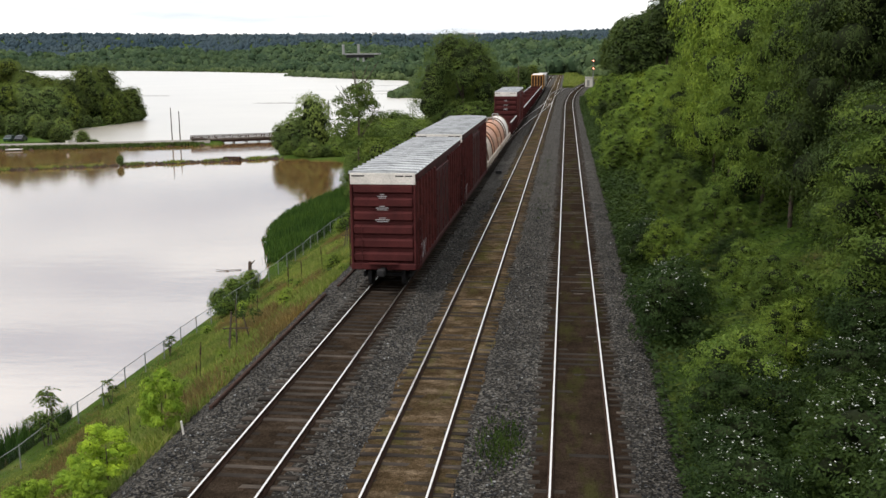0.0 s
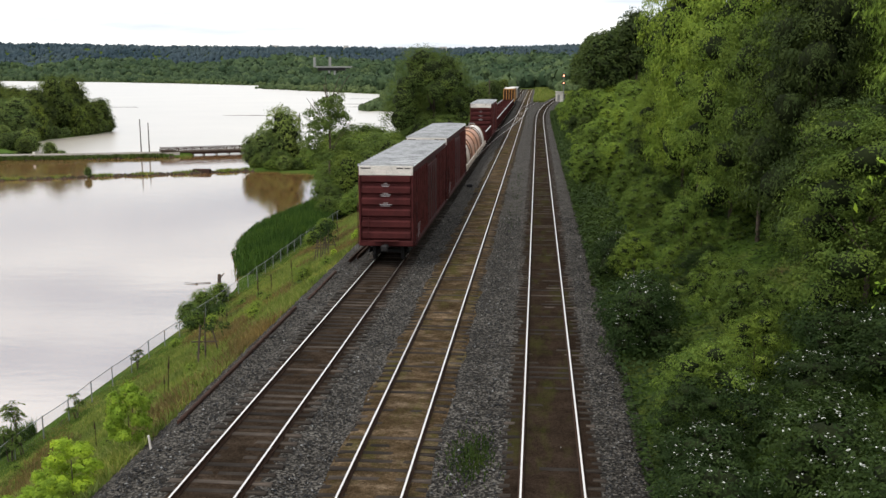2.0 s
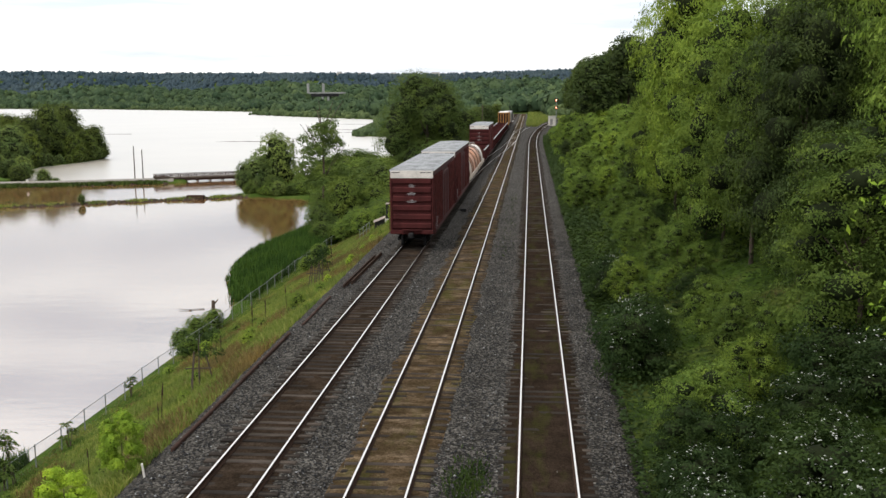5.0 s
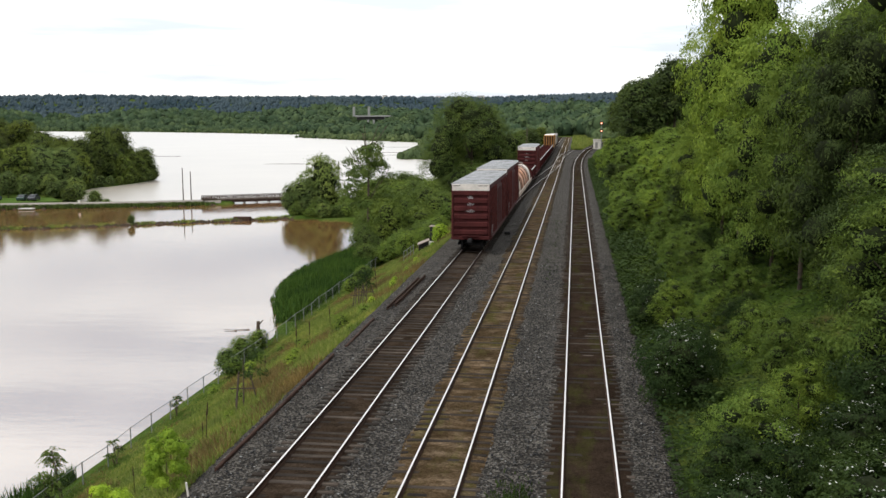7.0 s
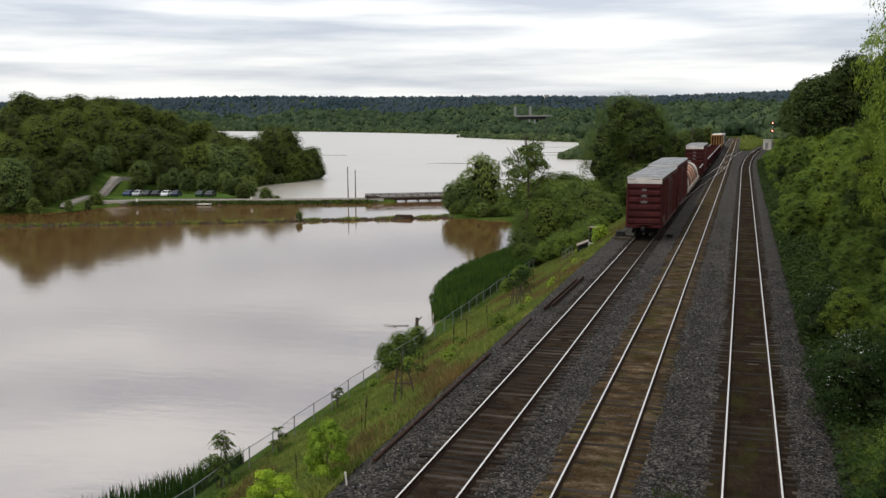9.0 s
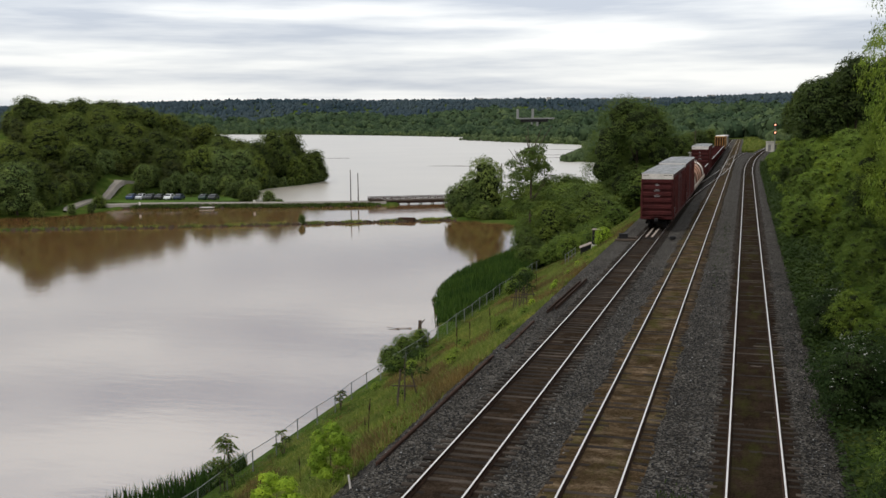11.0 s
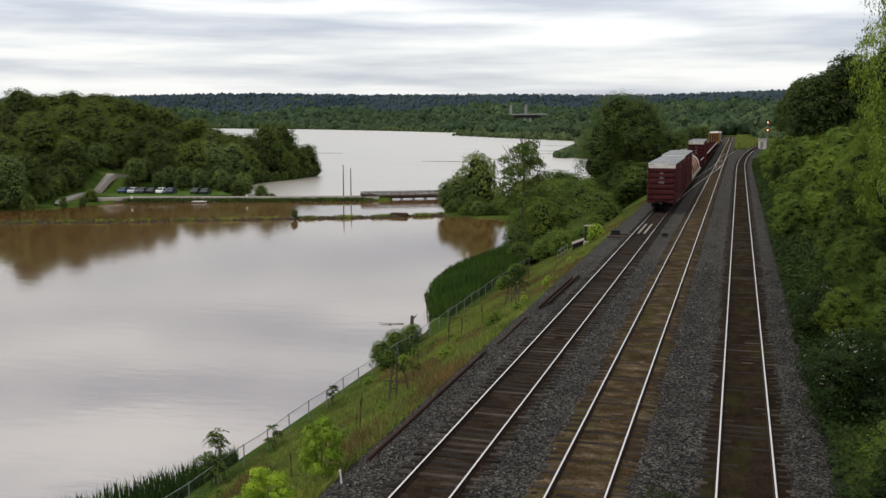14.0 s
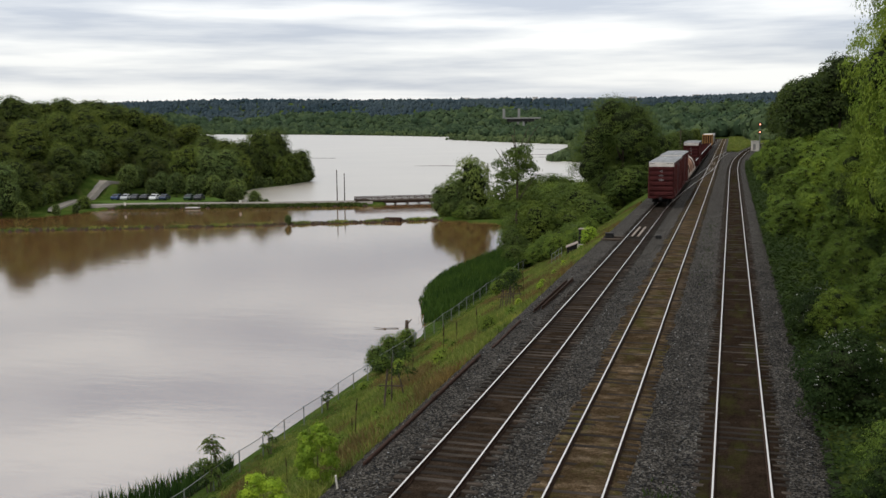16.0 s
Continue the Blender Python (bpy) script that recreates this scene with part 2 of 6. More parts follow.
# ---- mesh helpers ----
class Mesh:
    """Collects shapes into one mesh."""

    def __init__(self):
        self.v, self.f = [], []

    def add(self, verts, faces):
        k = len(self.v)
        self.v.extend(tuple(p) for p in verts)
        self.f.extend(tuple(i + k for i in q) for q in faces)
        return self

    def box(self, x, y, z, sx, sy, sz, bevel=0.0, m=None):
        """A box round (x, y, z); with bevel its edges are chamfered."""
        a, b, c = sx / 2, sy / 2, sz / 2
        e = min(bevel, 0.45 * min(sx, sy, sz))
        vs, fs = [], []
        if e <= 0:
            vs = [(i * a, j * b, k * c) for i in (-1, 1) for j in (-1, 1) for k in (-1, 1)]
            fs = [(0, 1, 3, 2), (4, 6, 7, 5), (0, 4, 5, 1), (2, 3, 7, 6), (0, 2, 6, 4), (1, 5, 7, 3)]
        else:
            idx = {}
            for i in (-1, 1):
                for j in (-1, 1):
                    for k in (-1, 1):
                        for ax, p in enumerate(((i * a, j * (b - e), k * (c - e)), (i * (a - e), j * b, k * (c - e)), (i * (a - e), j * (b - e), k * c))):
                            idx[i, j, k, ax] = len(vs)
                            vs.append(p)
            s = (-1, 1)
            for i in s:
                fs.append([idx[i, j, k, 0] for j, k in ((-1, -1), (1, -1), (1, 1), (-1, 1))][::i])
                fs.append([idx[j, i, k, 1] for j, k in ((-1, -1), (1, -1), (1, 1), (-1, 1))][::-i])
                fs.append([idx[j, k, i, 2] for j, k in ((-1, -1), (1, -1), (1, 1), (-1, 1))][::i])
            for i in s:
                for j in s:
                    fs.append([idx[i, j, -1, 0], idx[i, j, 1, 0], idx[i, j, 1, 1], idx[i, j, -1, 1]])
                    fs.append([idx[i, -1, j, 0], idx[i, 1, j, 0], idx[i, 1, j, 2], idx[i, -1, j, 2]])
                    fs.append([idx[-1, i, j, 1], idx[1, i, j, 1], idx[1, i, j, 2], idx[-1, i, j, 2]])
                    for k in s:
                        fs.append([idx[i, j, k, 0], idx[i, j, k, 1], idx[i, j, k, 2]])
        t = Matrix.Translation((x, y, z))
        if m is not None:
            t = t @ m
        return self.add([t @ Vector(p) for p in vs], fs)

    def rod(self, p, q, r, n=8, r2=None, caps=True):
        p, q = Vector(p), Vector(q)
        r2 = r if r2 is None else r2
        w = (q - p).normalized()
        u = w.orthogonal().normalized()
        v = w.cross(u)
        vs = [p + (u * math.cos(2 * math.pi * i / n) + v * math.sin(2 * math.pi * i / n)) * r for i in range(n)]
        vs += [q + (u * math.cos(2 * math.pi * i / n) + v * math.sin(2 * math.pi * i / n)) * r2 for i in range(n)]
        fs = [(i, (i + 1) % n, n + (i + 1) % n, n + i) for i in range(n)]
        if caps:
            fs += [tuple(range(n))[::-1], tuple(range(n, 2 * n))]
        return self.add(vs, fs)

    def sweep(self, section, path):
        """A closed section (x, z) drawn along points (x, y, z) that run mainly along y."""
        n, vs, fs = len(section), [], []
        for (x, y, z) in path:
            vs += [(x + a, y, z + b) for a, b in section]
        for k in range(len(path) - 1):
            for i in range(n):
                j = (i + 1) % n
                fs.append((k * n + i, k * n + j, (k + 1) * n + j, (k + 1) * n + i))
        fs += [tuple(range(n))[::-1], tuple(range((len(path) - 1) * n, len(path) * n))]
        return self.add(vs, fs)

    def data(self, name, mat, smooth=False):
        me = bpy.data.meshes.new(name)
        me.from_pydata(self.v, [], self.f)
        me.materials.append(mat)
        if smooth:
            me.shade_smooth()
        me.validate()
        bm = bmesh.new()
        bm.from_mesh(me)
        if len(bm.faces) < 60000:
            bmesh.ops.recalc_face_normals(bm, faces=bm.faces)
            bm.to_mesh(me)
        bm.free()
        return me

    def ob(self, name, mat, smooth=False):
        return new(name, self.data(name, mat, smooth))


def part(name, mesh, mat, parent, label="", smooth=False):
    ob = mesh.ob(name, mat, smooth)
    ob.parent = parent
    if label:
        ob["label"] = label
    return ob


def raw_mesh(name, verts, faces, mat, smooth=False):
    """A mesh from arrays; faces all have one size."""
    me = bpy.data.meshes.new(name)
    verts, faces = np.asarray(verts, np.float32), np.asarray(faces, np.int32)
    me.vertices.add(len(verts))
    me.vertices.foreach_set("co", verts.ravel())
    n = faces.shape[1]
    me.loops.add(faces.size)
    me.loops.foreach_set("vertex_index", faces.ravel())
    me.polygons.add(len(faces))
    me.polygons.foreach_set("loop_start", np.arange(0, faces.size, n, dtype=np.int32))
    me.update(calc_edges=True)
    me.materials.append(mat)
    if smooth:
        me.shade_smooth()
    return me


# ---- lie of the land ----
WATER_Z = -10.0
LX, MX, RX = -7.60, -3.74, 0.53        # the three tracks


def bend(y):
    """How far the right-hand track has curved off at y."""
    d = np.clip(np.asarray(y, float) - 190, 0, None)
    near = d * d / 4400
    return np.where(d > 260, 260 * 260 / 4400 + (d - 260) * 0.118, near)


def inside(px, py, poly):
    """Signed distance to a polygon, positive inside."""
    px, py = np.asarray(px, float), np.asarray(py, float)
    best, odd = np.full(px.shape, 1e9), np.zeros(px.shape, bool)
    for (ax, ay), (bx, by) in zip(poly, poly[1:] + poly[:1]):
        ex, ey = bx - ax, by - ay
        t = np.clip(((px - ax) * ex + (py - ay) * ey) / (ex * ex + ey * ey), 0, 1)
        best = np.minimum(best, np.hypot(px - ax - t * ex, py - ay - t * ey))
        if ey:
            odd ^= ((ay > py) != (by > py)) & (px < ex * (py - ay) / ey + ax)
    return np.where(odd, best, -best)


def step(x, a, b):
    t = np.clip((x - a) / (b - a), 0, 1)
    return t * t * (3 - 2 * t)


def along(px, py, line):
    """Distance to a polyline."""
    best = np.full(np.shape(px), 1e9)
    for (ax, ay), (bx, by) in zip(line, line[1:]):
        ex, ey = bx - ax, by - ay
        t = np.clip(((px - ax) * ex + (py - ay) * ey) / (ex * ex + ey * ey), 0, 1)
        best = np.minimum(best, np.hypot(px - ax - t * ex, py - ay - t * ey))
    return best


WOOD_LAND = [(-116, 213), (-128, 206), (-142, 200), (-143, 180), (-165, 166), (-420, 110), (-1400, 300), (-1400, 1300),
             (-420, 560), (-200, 370), (-150, 330), (-139, 310), (-138, 290), (-141, 272), (-135, 240), (-120, 222)]
FAR_LAND = [(-4000, 2600), (-1500, 2100), (-1000, 1800), (-780, 1690), (-560, 1500), (-400, 1330), (-330, 1330), (-322, 1090), (-230, 960),
            (-136, 835), (-104, 640), (-90, 480), (200, 470), (6000, 470), (6000, 7000), (-4000, 7000)]
CAUSEWAY = [(-150, 200), (-128, 207), (-107, 212.5), (-84, 222)]
RUBBLE = [(-57, 189.5), (-70, 182), (-86, 173.6), (-110, 162), (-134.5, 152), (-160, 140)]
EDGE_Y = [-400, 84, 90, 93.5, 101, 110, 120, 135, 146, 165, 183, 189, 196, 203, 230, 260, 400, 640]
EDGE_X = [-26.9, -26.9, -28.4, -29.6, -32.3, -34.4, -35.4, -34, -33, -35, -42, -57, -58, -56, -52, -40, -52, -95]


def land(x, y):
    """Height of the ground."""
    x, y = np.asarray(x, float), np.asarray(y, float)
    c = bend(y)
    edge = np.interp(y, EDGE_Y, EDGE_X)
    rough = 0.25 * np.sin(x * 0.9 + 0.3 * y) * np.sin(y * 0.45 - x * 0.2)
    left = np.interp(x, [-26.2, -25.2, -20.0, -11.2, -10.4], [-9.55, -9.35, -6.7, -0.95, -0.45])
    left = np.where(x < -26.2, -9.55 - 0.15 * step(-x, 26.2, 29), left)
    left = left - 2.6 * step(edge - x, -0.5, 3.0)
    u = x - RX - c
    right = np.interp(u, [2.6, 4.0, 13, 26, 60, 400], [-0.45, -0.1, 3.6, 9.5, 14, 18])
    h = np.where(x < -10.4, left, np.where(u > 2.6, right, -0.45)) + np.where((x < -12) & (x > -26) | (u > 4), rough * 0.5, 0)
    d = inside(x, y, WOOD_LAND)
    wood = -12.6 + 2.9 * step(d, -3, 1.5) + 17 * step(d, 8, 75) + 4 * step(d, 75, 160)
    park = inside(x, y, [(-116, 213), (-142, 200), (-150, 198), (-162, 214), (-150, 228), (-122, 226)])
    wood = wood * (1 - step(park, -5, 2)) + -9.4 * step(park, -5, 2)
    d = inside(x, y, FAR_LAND)
    far = -12.6 + 3 * step(d, -6, 6) + 22 * step(d, 60, 700) + 12 * step(d, 700, 1500)
    hill = 88 * step(y + 0.25 * np.abs(x + 400), 3300, 4500) * (0.92 + 0.05 * np.sin(x * 0.0021) + 0.03 * np.sin(x * 0.0057 + 1))
    cw = -12.6 + 3.4 * step(-along(x, y, CAUSEWAY), -5.5, -2.5)
    rb = -12.6 + 2.9 * step(-along(x, y, RUBBLE), -2.2, -0.6)
    spit = -12.6 + 3.3 * step(inside(x, y, [(-72, 233), (-64, 237), (-50, 240), (-50, 188), (-57, 189), (-60, 196)]), -2.5, 2)
    out = np.maximum.reduce([np.where(x < edge - 2, -12.6, h), wood, cw, rb, spit, far + hill])
    return np.where((y > 640) & (x < -60), np.maximum.reduce([far + hill, wood]), out)


# ---- ground and water ----
def build_ground():
    xs = np.unique(np.concatenate([np.linspace(-5200, -1400, 20), np.linspace(-1400, -260, 58), np.linspace(-260, -64, 80), np.linspace(-64, -9, 80),
                                   np.linspace(-9, 30, 40), np.linspace(30, 400, 38), np.linspace(400, 4800, 24)]))
    ys = np.unique(np.concatenate([np.linspace(-400, -20, 12), np.linspace(-20, 160, 121), np.linspace(160, 420, 100), np.linspace(420, 1900, 90), np.linspace(1900, 4950, 50)]))
    gx, gy = np.meshgrid(xs, ys)
    v = np.stack([gx, gy, land(gx, gy)], -1).reshape(-1, 3)
    n, m = len(xs), len(ys)
    i = (np.arange(m - 1)[:, None] * n + np.arange(n - 1)).ravel()
    ob = new("ground", raw_mesh("ground", v, np.stack([i, i + 1, i + n + 1, i + n], -1), M_GROUND, True))
    tagged(ob, "grassy embankments, wooded shores and far hills", "ground", kind="structure")
    shore = [(-5000, -1750), (-150, 196), (-84, 222), (-60, 232), (-9, 252)]
    n = len(shore)
    w = Mesh().add([(x, y, WATER_Z) for x, y in shore] + [(-9, -1800, WATER_Z), (-5000, -1800, WATER_Z)], [tuple(range(n + 2))])
    tagged(w.ob("water_1", M_WATER), "calm muddy brown inlet reflecting the overcast sky", "water", kind="structure")
    w = Mesh().add([(x, y, WATER_Z) for x, y in shore] + [(-9, 3400, WATER_Z), (-5000, 3400, WATER_Z)], [tuple(range(n + 2))])
    tagged(w.ob("water_2", M_BAY), "wide rippled bay beyond the causeway, bright with sky", "water", kind="structure")


build_ground()


def track_path(x0, y0, y1, curve=False, dy=5.0):
    ys = np.arange(y0, y1 + 0.1, dy)
    return [(x0 + (float(bend(y)) if curve else 0.0), float(y), 0.0) for y in ys]


def build_bed():
    """Ballast in one broad bed under the three tracks, and a fill of fines between each pair of rails."""
    ys = np.concatenate([np.arange(-30, 120, 1.0), np.arange(120, 560, 4.0)])
    us = np.linspace(0, 1, 61)
    vs = []
    for y in ys:
        c = float(bend(y))
        x0, x1 = -10.9, 3.7 + c
        for u in us:
            x = x0 + (x1 - x0) * u
            z = -0.2 - 0.5 * float(step(np.array(-9.9 - x), 0, 1.1)) - 0.35 * float(step(np.array(x - 2.5 - c), 0, 1.3))
            for tx in (LX, MX, RX + c):
                z -= 0.05 * math.exp(-((abs(x - tx) - 1.95) / 0.35) ** 2)
            vs.append((x, y, z + 0.025 * noise.noise((x * 2.3, y * 2.3, 0))))
    n = len(us)
    i = (np.arange(len(ys) - 1)[:, None] * n + np.arange(n - 1)).ravel()
    ob = new("ballast_bed", raw_mesh("ballast_bed", vs, np.stack([i, i + 1, i + n + 1, i + n], -1), M_BALLAST, True))
    tagged(ob, "broad bed of dark grey crushed-stone ballast", "ballast", kind="structure")
    for name, x0, mat, half, lab in (("track_fill_1", LX, M_FILL_L, 1.28, "dark cinders between the rails of the left track"),
                                     ("track_fill_2", MX, M_FILL_M, 1.6, "brown mossy fines filling the middle track"),
                                     ("track_fill_3", RX, M_FILL_R, 1.42, "rusty brown fines filling the curved track")):
        vs, us2 = [], np.linspace(-1, 1, 13)
        for y in ys:
            c = float(bend(y)) if x0 == RX else 0.0
            for u in us2:
                edge = half + 0.14 * noise.noise((x0, y * 0.8, u))
                z = -0.172 - 0.10 * abs(u) ** 6 + 0.012 * noise.noise((u * 3, y * 1.7, x0))
                vs.append((x0 + c + u * edge, y, z))
        n2 = len(us2)
        i = (np.arange(len(ys) - 1)[:, None] * n2 + np.arange(n2 - 1)).ravel()
        tagged(new(name, raw_mesh(name, vs, np.stack([i, i + 1, i + n2 + 1, i + n2], -1), mat, True)), lab, "track bed", kind="structure")


build_bed()

WEB = [(-0.07, -0.17), (0.07, -0.17), (0.07, -0.155), (0.012, -0.13), (0.012, -0.045), (0.036, -0.035), (0.036, -0.006), (-0.036, -0.006), (-0.036, -0.035), (-0.012, -0.045), (-0.012, -0.13), (-0.07, -0.155)]
HEAD_TOP = [(-0.026, -0.012), (0.026, -0.012), (0.026, -0.003), (0.021, 0.0), (-0.021, 0.0), (-0.026, -0.003)]


def build_track(name, x0, y1, curve, label):
    t = new(name)
    tagged(t, label, "railway track", "parallel tracks")
    for s in (-0.755, 0.755):
        path = [(x + s, y, z) for x, y, z in track_path(x0, -20, y1, curve)]
        r = part("rail", Mesh().sweep(WEB, path), M_RAIL, t, "rust-brown steel rail")
        part("rail_head", Mesh().sweep(HEAD_TOP, path), M_HEAD, r, "polished running surface")
    return t


TRACKS = [build_track("railway_track", LX, 520, False, "straight railway track with bright worn rails on dark ties"),
          build_track("railway_track", MX, 520, False, "middle railway track with brown mossy fill"),
          build_track("railway_track", RX, 520, True, "railway track that curves away beside the wooded bank")]


# ---- foliage ----
def leaf_cloud(rng, centres, outward, size, slim=0.45, droop=0.25, up=0.45):
    """One rhombic, slightly folded leaf at each centre."""
    n = len(centres)
    nrm = outward + rng.normal(0, 0.42, (n, 3)) + np.array([0, 0, up])
    nrm /= np.linalg.norm(nrm, axis=1)[:, None]
    d = rng.normal(0, 1, (n, 3)) + outward * 0.7 - np.array([0, 0, droop])
    d -= nrm * (d * nrm).sum(1)[:, None]
    d /= np.linalg.norm(d, axis=1)[:, None] + 1e-9
    side = np.cross(nrm, d)
    s = size * rng.uniform(0.6, 1.35, (n, 1))
    a = centres - d * s * 0.5
    tip = centres + d * s * 0.5 - nrm * s * 0.12
    l = centres + side * s * slim * 0.5 + nrm * s * 0.06
    r = centres - side * s * slim * 0.5 + nrm * s * 0.06
    v = np.stack([a, l, tip, r], 1).reshape(-1, 3)
    return v, np.arange(4 * n).reshape(n, 4)


def crown_mesh(name, seed, mat, lobes, leaves, size, clump=0.6, slim=0.42, core=0.6, droop=0.35, up=0.4, ragged=0.2, cover=3.1):
    """A crown: domed clumps of leaves set over uneven boughs (x, y, z, rx, ry, rz), gaps between them, near-black cores
    inside that paint the shade.
    """
    rng = np.random.default_rng(seed)
    cen, out = [], []
    for k, lobe in enumerate(lobes):
        c, rad = np.array(lobe[:3]), np.array(lobe[3:6])
        m = max(5, int(cover * (rad[0] * rad[1] + rad[0] * rad[2] + rad[1] * rad[2]) / (clump * clump)))
        i = np.arange(m) + 0.5
        z, a = 1 - 1.62 * i / m, i * 2.39996 + rng.uniform(0, 6)
        d = np.stack([np.sqrt(1 - z * z) * np.cos(a), np.sqrt(1 - z * z) * np.sin(a), z], -1) + rng.normal(0, 0.16, (m, 3))
        d /= np.linalg.norm(d, axis=1)[:, None]
        p = c + d * rad * rng.uniform(0.74, 1.06, (m, 1))
        ok = np.ones(m, bool)
        for q, other in enumerate(lobes):
            if q != k:
                ok &= (((p - np.array(other[:3])) / np.array(other[3:6])) ** 2).sum(1) > 0.55
        cen.append(p[ok])
        out.append(d[ok])
    cen, out = np.concatenate(cen), np.concatenate(out)
    n = len(cen)
    per = max(6, int(leaves / n))
    rc = clump * rng.uniform(0.6, 1.25, (n, 1))
    o = out * 0.75 + np.array([0, 0, 0.55])
    e = np.repeat(o, per, 0) * 0.85 + rng.normal(0, 0.75, (n * per, 3))
    e /= np.linalg.norm(e, axis=1)[:, None]
    reach = rng.uniform(0.62, 1.08, (n * per, 1)) + np.where(rng.random((n * per, 1)) < ragged, rng.uniform(0.1, 0.6, (n * per, 1)), 0)
    flat = np.repeat(rng.uniform(0.45, 0.8, (n, 1)), per, 0)
    pos = np.repeat(cen, per, 0) + e * np.repeat(rc, per, 0) * reach * np.concatenate([np.ones((n * per, 2)), flat], 1)
    v, f = leaf_cloud(rng, pos, e * 0.55 + np.repeat(out, per, 0) * 0.75, size, slim, droop, up)
    vs, fs, k = [v], [f], len(v)
    mats = [np.zeros(len(f), np.int32)]
    # Core blobs in the dark colour make the gaps between clumps look shaded.
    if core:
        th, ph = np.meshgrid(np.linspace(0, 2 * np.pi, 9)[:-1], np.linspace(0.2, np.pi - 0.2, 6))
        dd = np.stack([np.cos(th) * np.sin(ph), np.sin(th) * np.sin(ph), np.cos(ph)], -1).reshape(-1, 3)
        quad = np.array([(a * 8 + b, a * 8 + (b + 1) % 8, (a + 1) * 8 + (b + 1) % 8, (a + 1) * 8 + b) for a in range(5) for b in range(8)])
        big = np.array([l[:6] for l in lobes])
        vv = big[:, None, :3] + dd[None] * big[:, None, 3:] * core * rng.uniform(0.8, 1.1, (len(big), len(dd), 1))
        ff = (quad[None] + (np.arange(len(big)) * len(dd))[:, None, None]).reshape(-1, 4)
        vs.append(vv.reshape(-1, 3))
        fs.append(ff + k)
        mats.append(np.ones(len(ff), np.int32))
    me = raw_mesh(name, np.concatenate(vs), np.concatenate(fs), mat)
    me.materials.append(M_CROWN_SHADE)
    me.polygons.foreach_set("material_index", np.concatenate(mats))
    return me


def lobes_for(seed, n, r, h0, h1, squash=0.8, small=0.42, large=0.62):
    """n lobes heaped into an uneven crown of radius r between heights h0 and h1."""
    rng = np.random.default_rng(seed + 500)
    out = []
    for i in range(n):
        u = (i + 0.5) / n
        z = h0 + (h1 - h0) * (0.15 + 0.72 * u)
        w = r * (1.05 - 0.75 * abs(u - 0.38) ** 1.2)
        a = i * 2.4 + rng.uniform(-0.5, 0.5)
        rr = r * rng.uniform(small, large)
        q = max(0.0, w - rr) * rng.uniform(0.75, 1.1)
        out.append((q * math.cos(a), q * math.sin(a), z, rr, rr * rng.uniform(0.85, 1.15), rr * squash))
    return out


def trunk_mesh(name, seed, h, r, lean=0.3, limbs=5, spread=1.6):
    rng = random.Random(seed)
    m = Mesh()
    p, k = Vector((0, 0, -0.6)), 5
    pts = [p] + [Vector((rng.uniform(-lean, lean) * i / k, rng.uniform(-lean, lean) * i / k, h * i / k)) for i in range(1, k + 1)]
    for i in range(k):
        m.rod(pts[i], pts[i + 1], r * (1 - 0.15 * i), 8, r * (1 - 0.15 * (i + 1)), caps=False)
    for i in range(limbs):
        q = pts[2 + i % 3]
        a = i * 2.3 + rng.uniform(0, 0.6)
        e = q + Vector((math.cos(a) * spread, math.sin(a) * spread, h * 0.28))
        m.rod(q, e, r * 0.4, 6, r * 0.12, caps=False)
    return m.data(name, M_BARK, True)


def tree(name, crown, trunk, label, category="tree", group=""):
    t = new(name)
    tagged(t, label, category, group)
    for nm, me in (("trunk", trunk), ("crown", crown)):
        if me is not None:
            ob = new(nm, me)
            ob.parent = t
    return t


def strewn(name, rng, x, y, size, mat, label, lift=0.2, slim=0.4, category="undergrowth"):
    """Loose leaves of low growth over the ground, one object of stuff."""
    p = np.stack([x, y, land(x, y) + lift * rng.random(len(x))], -1)
    v, f = leaf_cloud(rng, p, np.tile(np.array([[0, 0, 1.0]]), (len(x), 1)), size, slim, 0)
    return tagged(new(name, raw_mesh(name, v, f, mat)), label, category, kind="stuff")


def blades(name, rng, x, y, height, width, mat, label, category="grass", z=None, bend_out=0.35):
    """Upright grass or reed blades, a bent triangle pair each, one object of stuff."""
    n = len(x)
    z = land(x, y) - 0.03 if z is None else z
    h = height * rng.uniform(0.55, 1.3, n)
    a = rng.uniform(0, 2 * np.pi, n)
    w = width * rng.uniform(0.7, 1.3, n)
    dx, dy = np.cos(a) * w / 2, np.sin(a) * w / 2
    lx, ly = rng.normal(0, bend_out, n) * h, rng.normal(0, bend_out, n) * h
    base = np.stack([x, y, z], -1)
    up = np.stack([lx * 0.35, ly * 0.35, h * 0.6], -1)
    tip = np.stack([lx, ly, h], -1)
    side = np.stack([dx, dy, np.zeros(n)], -1)
    v = np.stack([base - side, base + side, base + up + side * 0.8, base + tip, base + up - side * 0.8], 1).reshape(-1, 3)
    i = np.arange(n)[:, None] * 5
    f = np.concatenate([i + np.array([[0, 1, 2, 4]]), i + np.array([[4, 2, 3, 3]])])
    me = bpy.data.meshes.new(name)
    me.from_pydata(v.tolist(), [], [q[:3] if q[2] == q[3] else q for q in f.tolist()])
    me.materials.append(mat)
    return tagged(new(name, me), label, category, kind="stuff")


def stand(x, y, turn=0.0, s=1.0, sz=None, dz=0.0):
    """A pose on the ground, with size."""
    z = float(land(np.array(x), np.array(y))) + dz
    return pose(x, y, z, 0, 0, turn) @ Matrix.Diagonal((s, s, sz or s, 1))


